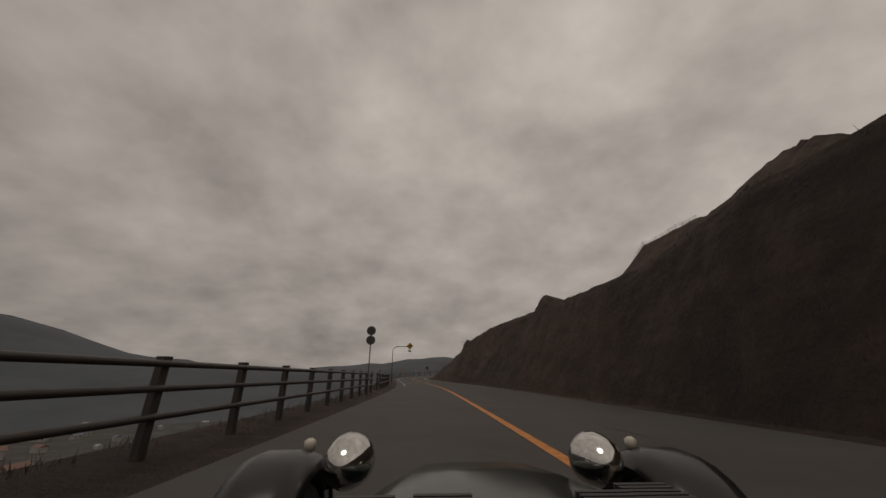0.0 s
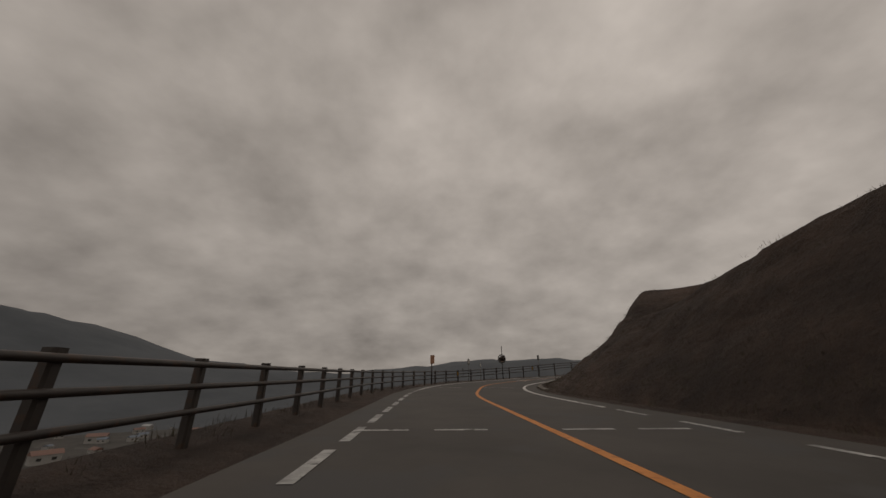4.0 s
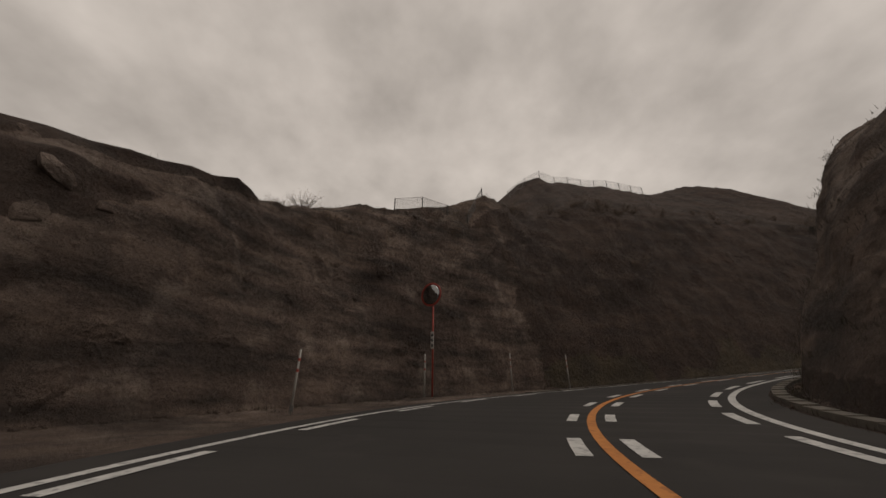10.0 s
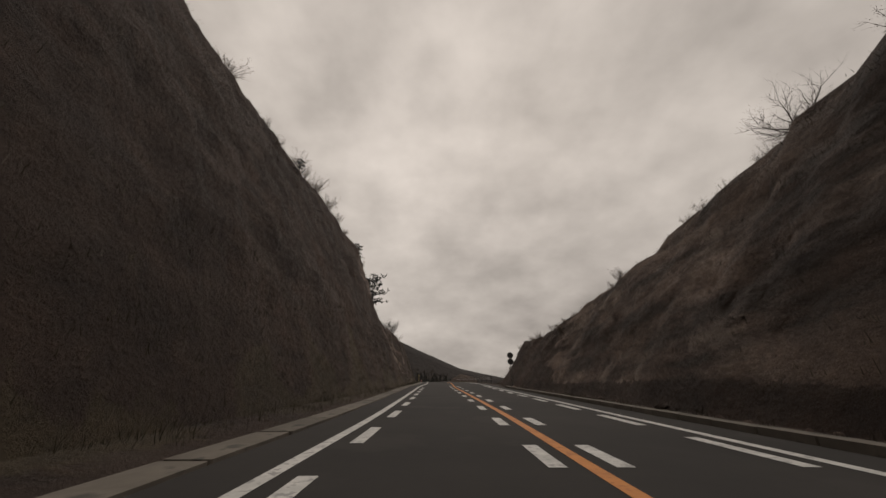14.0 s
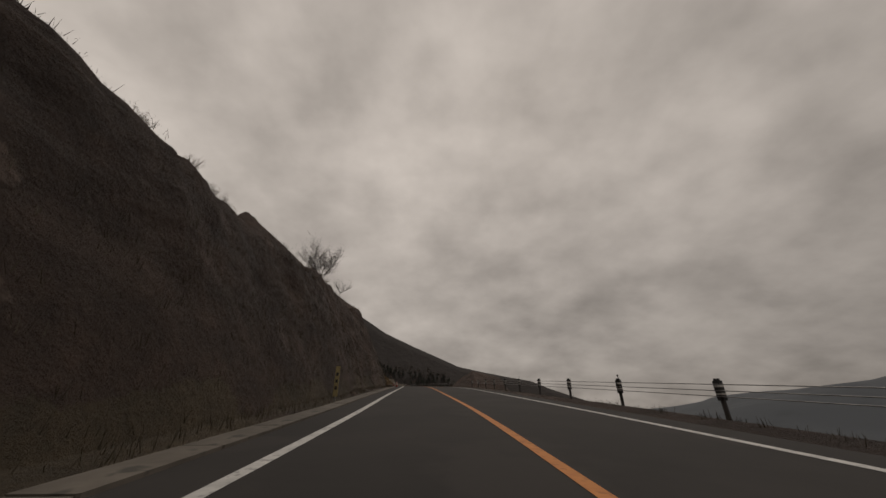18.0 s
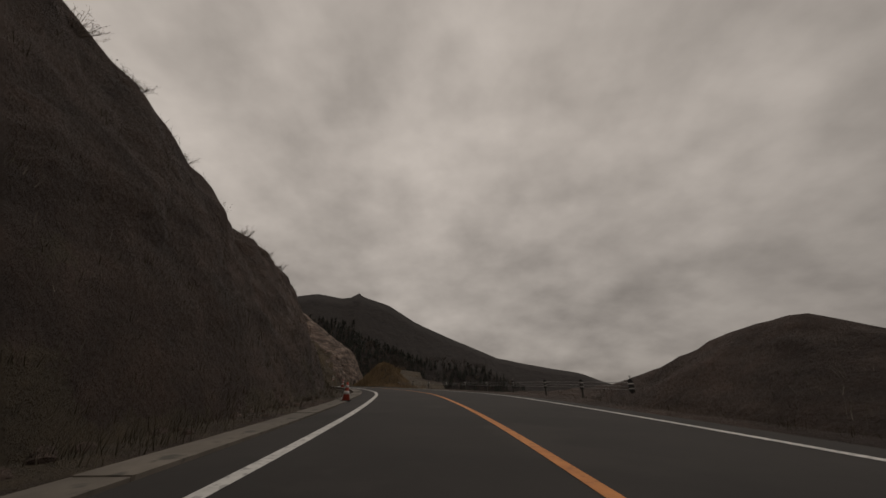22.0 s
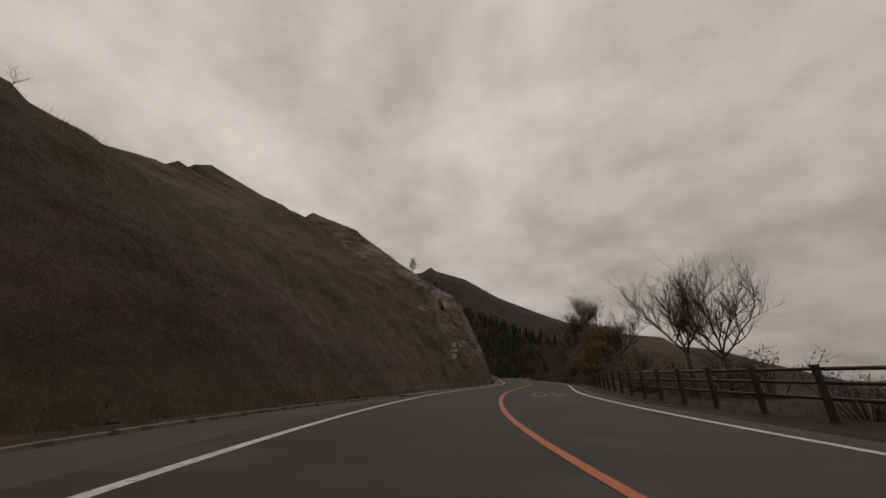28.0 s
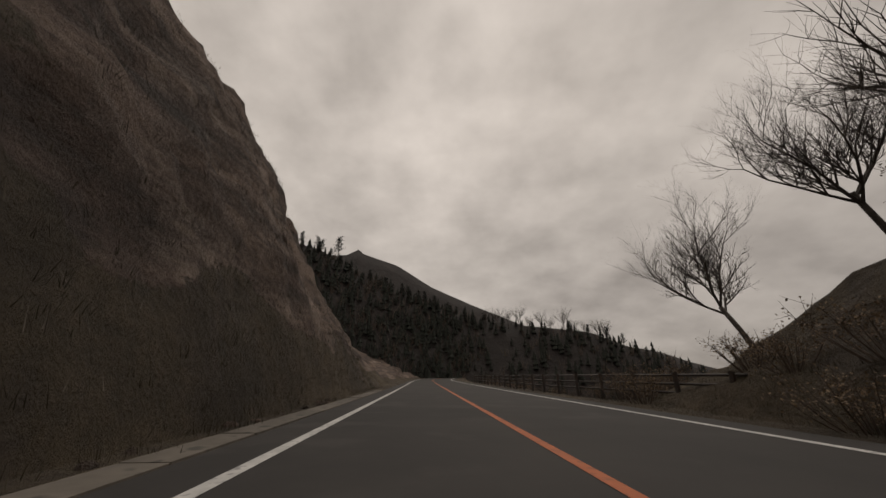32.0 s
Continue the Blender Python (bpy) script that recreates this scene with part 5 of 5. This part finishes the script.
# ---- grass, as stuff ----
def grass(name, spots_, blade, n, mat, label, wide=0.012, lean=0.5):
    v, f = [], []
    for p, z in spots_:
        for _ in range(n):
            h = blade * z * RNG.uniform(0.5, 1.2)
            a = RNG.uniform(0, 6.28)
            b = p + Vector((RNG.gauss(0, 0.12), RNG.gauss(0, 0.12), -0.04)) * (1 + blade)
            t = b + Vector((math.cos(a) * h * lean * RNG.random(), math.sin(a) * h * lean * RNG.random(), h))
            w = Vector((-math.sin(a), math.cos(a), 0)) * wide * (0.6 + blade)
            k = len(v)
            v += [b - w, b + w, t + w * 0.3, t - w * 0.2]
            f.append((k, k + 1, k + 2, k + 3))
    return tagged(mesh_ob(name, v, f, mat), label, "grass", kind="stuff")


verge = []
for k in range(5200):
    s = RNG.uniform(135.5, 440.9)
    foot = foot_of(-1, s)
    d = foot + RNG.uniform(-1.0, 1.6) if RNG.random() < 0.75 else foot + RNG.uniform(0, 5)
    if d > -float(smooth(ROAD_LEFT, s)) + 0.6:
        verge.append((drop(-1, s, d), RNG.uniform(0.5, 1.3)))
for k in range(2600):
    s = RNG.uniform(-20, 440.9)
    foot = foot_of(1, s)
    verge.append((drop(1, s, foot + RNG.uniform(-0.6, 1.2)), RNG.uniform(0.4, 1.0)))
for k in range(1500):
    s = RNG.uniform(-20, 126.4)
    foot = foot_of(-1, s)
    verge.append((drop(-1, s, foot + RNG.uniform(-0.8, 3.0)), RNG.uniform(0.4, 1.0)))
grass("verge_grass", verge, 0.22, 10, WEEDS, "dead brown grass along the road verges", 0.009, 0.6)
tufts = []
for k in range(5200):
    s = RNG.uniform(333.4, 440.9) if k % 2 else RNG.uniform(126.4, 333.4)
    foot, c = foot_of(-1, s), float(smooth(LEFT_CREST, s))
    tufts.append((drop(-1, s, RNG.uniform(foot, c + 6)), RNG.uniform(0.6, 1.5)))
for k in range(2600):
    s = RNG.uniform(-20, 212.5)
    foot, c = foot_of(1, s), float(smooth(RIGHT_CREST, s))
    tufts.append((drop(1, s, RNG.uniform(foot, c + 1)), RNG.uniform(0.5, 1.3)))
grass("slope_grass", tufts, 0.15, 12, WEEDS, "sparse dry tufts on the earth slopes", 0.009, 0.9)
pampas = []
for k in range(2600):
    s, d = RNG.gauss(332.5, 5.5), RNG.uniform(7.6, 12.0)
    pampas.append((drop(1, s, d), RNG.uniform(0.7, 1.3)))
grass("pampas_grass", pampas, 0.55, 8, STRAW, "tall straw-coloured pampas grass on the mound", 0.016, 0.5)

pale = []
for k in range(1500):
    s = RNG.uniform(244.5, 425.9) if k % 5 < 3 else RNG.uniform(126, 215)
    foot = foot_of(-1, s)
    pale.append((drop(-1, s, foot + abs(RNG.gauss(0.2, 1.2))), RNG.uniform(0.5, 1.2)))
for k in range(260):
    s = RNG.uniform(265.9, 287.4) if k % 2 else RNG.uniform(390.1, 425.9)
    pale.append((drop(1, s, RNG.uniform(6.8, 10)), RNG.uniform(0.5, 1.2)))
grass("pale_stalks", pale, 0.28, 5, plain("pale_dead_stalks", (0.14, 0.12, 0.095), 0.95, 0.0, 1.0, 0.4), "pale dead stalks at the foot of the slope", 0.007, 0.9)


vines = Shape()
for k in range(150):
    s = RNG.uniform(144.1, 162.1) if k < 60 else RNG.gauss(250.5, 1.6)
    foot, c = foot_of(-1, s), float(smooth(LEFT_CREST, s))
    a, n = RNG.uniform(0.05, 0.5 if k < 60 else 0.35), RNG.randint(2, 4)
    pts = [drop(-1, s + RNG.gauss(0, 0.05) * q, foot + (c - foot) * (a + 0.03 * q)) + Vector((0, 0, RNG.uniform(0.03, 0.12))) for q in range(n)]
    vines.tube(pts, 0.006 if k < 60 else 0.007, 3, False)
tagged(vines.make("dry_vines", bpy.data.materials["pale_dead_stalks"]), "pale dead vines hanging on the cutting", "vine", kind="stuff")


def stone_mesh(k):
    r = random.Random(k)
    s = Shape()
    prof = [(0.05, -0.3), (r.uniform(0.3, 0.5), -0.15), (r.uniform(0.4, 0.55), 0.05), (r.uniform(0.25, 0.4), 0.25), (0.06, 0.33)]
    s.lathe(prof, Matrix(), 7)
    s.v = [(x * r.uniform(0.8, 1.2), y * r.uniform(0.7, 1.1), z * r.uniform(0.75, 1.1)) for x, y, z in s.v]
    return s


shapes = [stone_mesh(k) for k in range(5)]
rubble = Shape()
for k in range(900):
    if k % 3:
        s = RNG.uniform(128.2, 160.9) if k % 2 else RNG.uniform(231.1, 425.9)
        foot = foot_of(-1, s)
        q = drop(-1, s, max(foot - abs(RNG.gauss(0.05, 0.4)), -float(smooth(ROAD_LEFT, s)) + 0.65))
    else:
        s = RNG.uniform(107.8, 204.6)
        foot = foot_of(1, s)
        q = drop(1, s, foot - abs(RNG.gauss(0.0, 0.25)))
    sh, z = shapes[k % 5], RNG.uniform(0.06, 0.3)
    m = Matrix.Translation(q) @ pose(0, 0, 0, RNG.uniform(0, 90), 0, RNG.uniform(0, 360)) @ Matrix.Scale(z, 4)
    rubble.add([m @ Vector(w) for w in sh.v], sh.f)
tagged(rubble.make("rubble", ROCK), "loose stones fallen at the foot of the cutting", "stones", kind="stuff")

# ---- blocks of rock that stand out of the cut faces ----
def block_mesh(k):
    r = random.Random(50 + k)
    s = Shape()
    prof = [(0.5, -0.3), (r.uniform(0.5, 0.62), 0.0), (r.uniform(0.36, 0.5), r.uniform(0.14, 0.24)), (r.uniform(0.12, 0.25), r.uniform(0.26, 0.34))]
    s.lathe(prof, pose(0, 0, 0, r.uniform(-14, 14), r.uniform(-14, 14), 0), 6 + k % 3)
    s.v = [(x * r.uniform(0.75, 1.25), y * r.uniform(0.75, 1.25), z * r.uniform(0.7, 1.2)) for x, y, z in s.v]
    return s


blocks, outcrop = [block_mesh(k) for k in range(8)], Shape()
block_rng = random.Random(33)
for k in range(430):
    side, a, b, lo, hi = ((-1, 131.0, 148.1, 0.08, 0.85), (1, 131.9, 188.9, 0.1, 0.5), (-1, 391.6, 425.9, 0.2, 0.9), (1, 131.9, 188.9, 0.1, 0.5))[k % 4]
    s = block_rng.uniform(a, b)
    foot, c = foot_of(side, s), float(smooth(LEFT_CREST if side < 0 else RIGHT_CREST, s))
    x, y, z = at(s, side * (foot + (c - foot) * block_rng.uniform(lo, hi)), 0).tolist()
    hit = SLOPES[0 if side < 0 else 1].ray_cast(Vector((x, y, z + 40)), Vector((0, 0, -1)), 120)
    if hit[0] is None or fbm(hit[0], 4.0, 3) < -0.05:
        continue
    turn = hit[1].to_track_quat("Z", "Y").to_matrix().to_4x4()
    wide = block_rng.uniform(0.25, 0.7) * (1.6 if k % 9 == 0 else 1)
    m = Matrix.Translation(hit[0] - hit[1] * 0.06) @ turn @ pose(0, 0, 0, 0, 0, block_rng.uniform(0, 360)) @ Matrix.Diagonal((wide * 1.5, wide, wide * 0.6, 1))
    sh = blocks[k % 8]
    outcrop.add([m @ Vector(w) for w in sh.v], sh.f)
tagged(outcrop.make("rock_outcrops", ROCK), "angular blocks of rock standing out of the cut faces", "rocks", kind="stuff")

# ---- houses far down in the valley ----
ROOFS = [plain("pale_roof", (0.30, 0.30, 0.30), 0.7), plain("rust_roof", (0.16, 0.09, 0.07), 0.7), plain("blue_grey_roof", (0.12, 0.14, 0.17), 0.7)]
WALLS = plain("pale_house_wall", (0.32, 0.31, 0.29), 0.8)


def house(m, w, d, h, roof, label):
    root = thing("house", m, label, "house", "houses in the valley")
    Shape().box(0, 0, h / 2, w, d, h).make("wall", WALLS, root)
    Shape().add([(-w * 0.55, -d * 0.55, h), (w * 0.55, -d * 0.55, h), (w * 0.55, d * 0.55, h), (-w * 0.55, d * 0.55, h), (-w * 0.55, 0, h * 1.45), (w * 0.55, 0, h * 1.45)], [(0, 1, 5, 4), (2, 3, 4, 5), (0, 4, 3), (1, 2, 5), (0, 3, 2, 1)]).make("roof", roof, root)
    for x in (-w * 0.25, w * 0.25):
        Shape().box(x, -d / 2 - 0.03, h * 0.55, w * 0.16, 0.08, h * 0.3).make("window", BLACK, root)
    return root


kinds = []
valley_tree = BVHTree.FromPolygons([q.co[:] for q in ground.data.vertices], [q.vertices[:] for q in ground.data.polygons])
for k in range(54):
    a, r = radians(RNG.gauss(46, 13)), RNG.uniform(520, 1250)
    x, y = -r * math.sin(a), r * math.cos(a)
    hit = valley_tree.ray_cast(Vector((x, y, 500)), Vector((0, 0, -1)), 1000)
    m = Matrix.Translation((x, y, hit[0].z - 0.3)) @ pose(0, 0, 0, 0, 0, RNG.uniform(0, 180))
    if k < 3:
        kinds.append(house(m, (14, 20, 11)[k], (9, 12, 8)[k], (6, 8, 5)[k], ROOFS[k], ("small house with a pale roof", "long building with a rust roof", "small house with a blue-grey roof")[k]))
    else:
        copy_thing(kinds[k % 3], m @ Matrix.Scale(RNG.uniform(0.8, 1.6), 4))

# ---- the open sports car at the start of the way ----
GREEN_PAINT = material("dark_green_paint", (0.006, 0.011, 0.010), (0.010, 0.017, 0.014), 0.16, 1.0, 0.02, 4.0, 2.0, (0.007, 0.013, 0.011), size=0.002)
BLACK_GLOSS = plain("black_fender_paint", (0.014, 0.013, 0.013), 0.25)
CHROME = plain("chrome", (0.62, 0.61, 0.58), 0.12, 1.0, 4.0, 0.08)
RUBBER = plain("tyre_rubber", (0.018, 0.017, 0.016), 0.85)
LAMP_GLASS = plain("lamp_glass", (0.55, 0.55, 0.5), 0.08, 0.0, 3.0, 0.08)
AMBER = plain("pale_lens", (0.5, 0.45, 0.38), 0.2)
SEAT = plain("black_seat_leather", (0.02, 0.018, 0.017), 0.55)

car = thing("sports_car", spot(0, 0.16), "dark green open two-seater with black wings and chrome lamps", "car")


def loft(sections, name, mat, parent, label=""):
    """Cross sections (y, list of (x, z)) joined along the car."""
    n = len(sections[0][1])
    v = [(x, y, z) for y, sec in sections for x, z in sec]
    f = [(i * n + k, i * n + k + 1, (i + 1) * n + k + 1, (i + 1) * n + k) for i in range(len(sections) - 1) for k in range(n - 1)]
    f += [tuple(range(n)), tuple(range((len(sections) - 1) * n, len(sections) * n))[::-1]]
    return mesh_ob(name, v, f, mat, parent, label, True)


def hood_section(half, top, low):
    return [(-half, low), (-half, top - 0.08), (-half * 0.93, top - 0.03), (-half * 0.72, top - 0.006), (-half * 0.35, top), (half * 0.35, top), (half * 0.72, top - 0.006), (half * 0.93, top - 0.03), (half, top - 0.08), (half, low)]


bonnet = loft([(0.34, hood_section(0.50, 0.655, 0.2)), (0.75, hood_section(0.42, 0.654, 0.2)), (1.15, hood_section(0.30, 0.646, 0.2)), (1.42, hood_section(0.25, 0.618, 0.2)), (1.62, hood_section(0.22, 0.55, 0.22)), (1.72, hood_section(0.22, 0.45, 0.26))], "bonnet", GREEN_PAINT, car, "glossy dark green bonnet")
for gx, gy in ((-0.30, 0.74), (-0.13, 0.74), (0.24, 0.76), (0.36, 0.82), (0.38, 0.62)):
    g = Shape()
    for k in range(7):
        g.box(gx, gy + 0.026 * k, 0.655 - 0.012 * abs(gx), 0.13, 0.016, 0.014, 0.003)
    g.make("louvre", BLACK, bonnet, "black bonnet louvres")
loft([(-1.5, hood_section(0.52, 0.60, 0.16)), (-1.25, hood_section(0.56, 0.66, 0.14)), (-0.95, hood_section(0.57, 0.60, 0.14)), (-0.9, hood_section(0.57, 0.40, 0.14)), (0.1, hood_section(0.55, 0.40, 0.14)), (0.2, hood_section(0.53, 0.62, 0.16)), (0.335, hood_section(0.502, 0.645, 0.18))], "tub", GREEN_PAINT, car, "dark green open body")
for x in (-0.27, 0.27):
    st = Shape().box(x, -0.5, 0.42, 0.42, 0.44, 0.12, 0.05).box(x, -0.76, 0.58, 0.42, 0.12, 0.34, 0.04)
    st.make("seat", SEAT, car, "black bucket seat")
for side in (-1, 1):
    m = Matrix.Translation((side * 0.428 - 0.008, 1.36, 0.637)) @ pose(0, 0, 0, -90, 0, 0)
    lamp = Shape().lathe([(0.02, -0.12), (0.05, -0.10), (0.075, -0.055), (0.084, 0.0), (0.086, 0.018)], m, 24).make("headlight", CHROME, car, "round chrome headlight", True)
    Shape().lathe([(0.081, 0.016), (0.062, 0.03), (0.03, 0.036)], m, 24).make("lens", LAMP_GLASS, lamp, "clear lamp glass", True)
    Shape().tube([(side * 0.50, 1.36, 0.55), (side * 0.46, 1.3, 0.42), (side * 0.2, 1.28, 0.42)], 0.018, 8).make("lamp_bracket", BLACK_GLOSS, car)
    arch = []
    for a in np.linspace(math.radians(-8), math.radians(168), 16):
        arch.append((1.36 + 0.33 * math.cos(a), 0.33 + 0.33 * math.sin(a)))
    v, f = [], []
    for y, z in arch:
        for k, (dx, dz) in enumerate(((-0.125, -0.05), (-0.11, -0.01), (-0.06, 0.008), (0.06, 0.008), (0.11, -0.01), (0.125, -0.05))):
            cy, cz = y - 1.36, z - 0.33
            ln = math.hypot(cy, cz)
            v.append((side * 0.66 + dx, y + cy / ln * dz, z + cz / ln * dz))
    for i in range(len(arch) - 1):
        for k in range(5):
            f.append((i * 6 + k, i * 6 + k + 1, (i + 1) * 6 + k + 1, (i + 1) * 6 + k))
    fender = mesh_ob("fender", v, f, BLACK_GLOSS, car, "black cycle wing over the front wheel", True)
    Shape().lathe([(0.02, 0), (0.022, 0.03), (0.008, 0.04)], Matrix.Translation((side * 0.60, 1.44, 0.655)), 10).make("indicator", AMBER, fender, "small side lamp", True)
    for y, r, w in ((1.34, 0.29, 0.18), (-1.0, 0.31, 0.22)):
        mw = Matrix.Translation((side * (0.66 if y > 0 else 0.72), y, r)) @ pose(0, 0, 0, 0, 90, 0)
        wheel = Shape().lathe([(r * 0.55, -w / 2), (r * 0.95, -w / 2), (r, -w * 0.35), (r, w * 0.35), (r * 0.95, w / 2), (r * 0.55, w / 2)], mw, 26).make("wheel", RUBBER, car, "black road tyre", True)
        Shape().lathe([(0.03, -w * 0.48), (r * 0.56, -w * 0.42), (r * 0.56, w * 0.42), (0.03, w * 0.48)], mw, 20).make("rim", CHROME, wheel, "silver wheel rim", True)
    rear = []
    v, f = [], []
    for a in np.linspace(math.radians(5), math.radians(175), 12):
        for dx, k in ((-0.16, 0.94), (-0.13, 1.0), (0.13, 1.0), (0.16, 0.94)):
            v.append((side * 0.72 + dx, -1.0 + 0.37 * k * math.cos(a), 0.31 + 0.37 * k * math.sin(a)))
    for i in range(11):
        for k in range(3):
            f.append((i * 4 + k, i * 4 + k + 1, (i + 1) * 4 + k + 1, (i + 1) * 4 + k))
    mesh_ob("rear_wing", v, f, BLACK_GLOSS, car, "black rear wing", True)
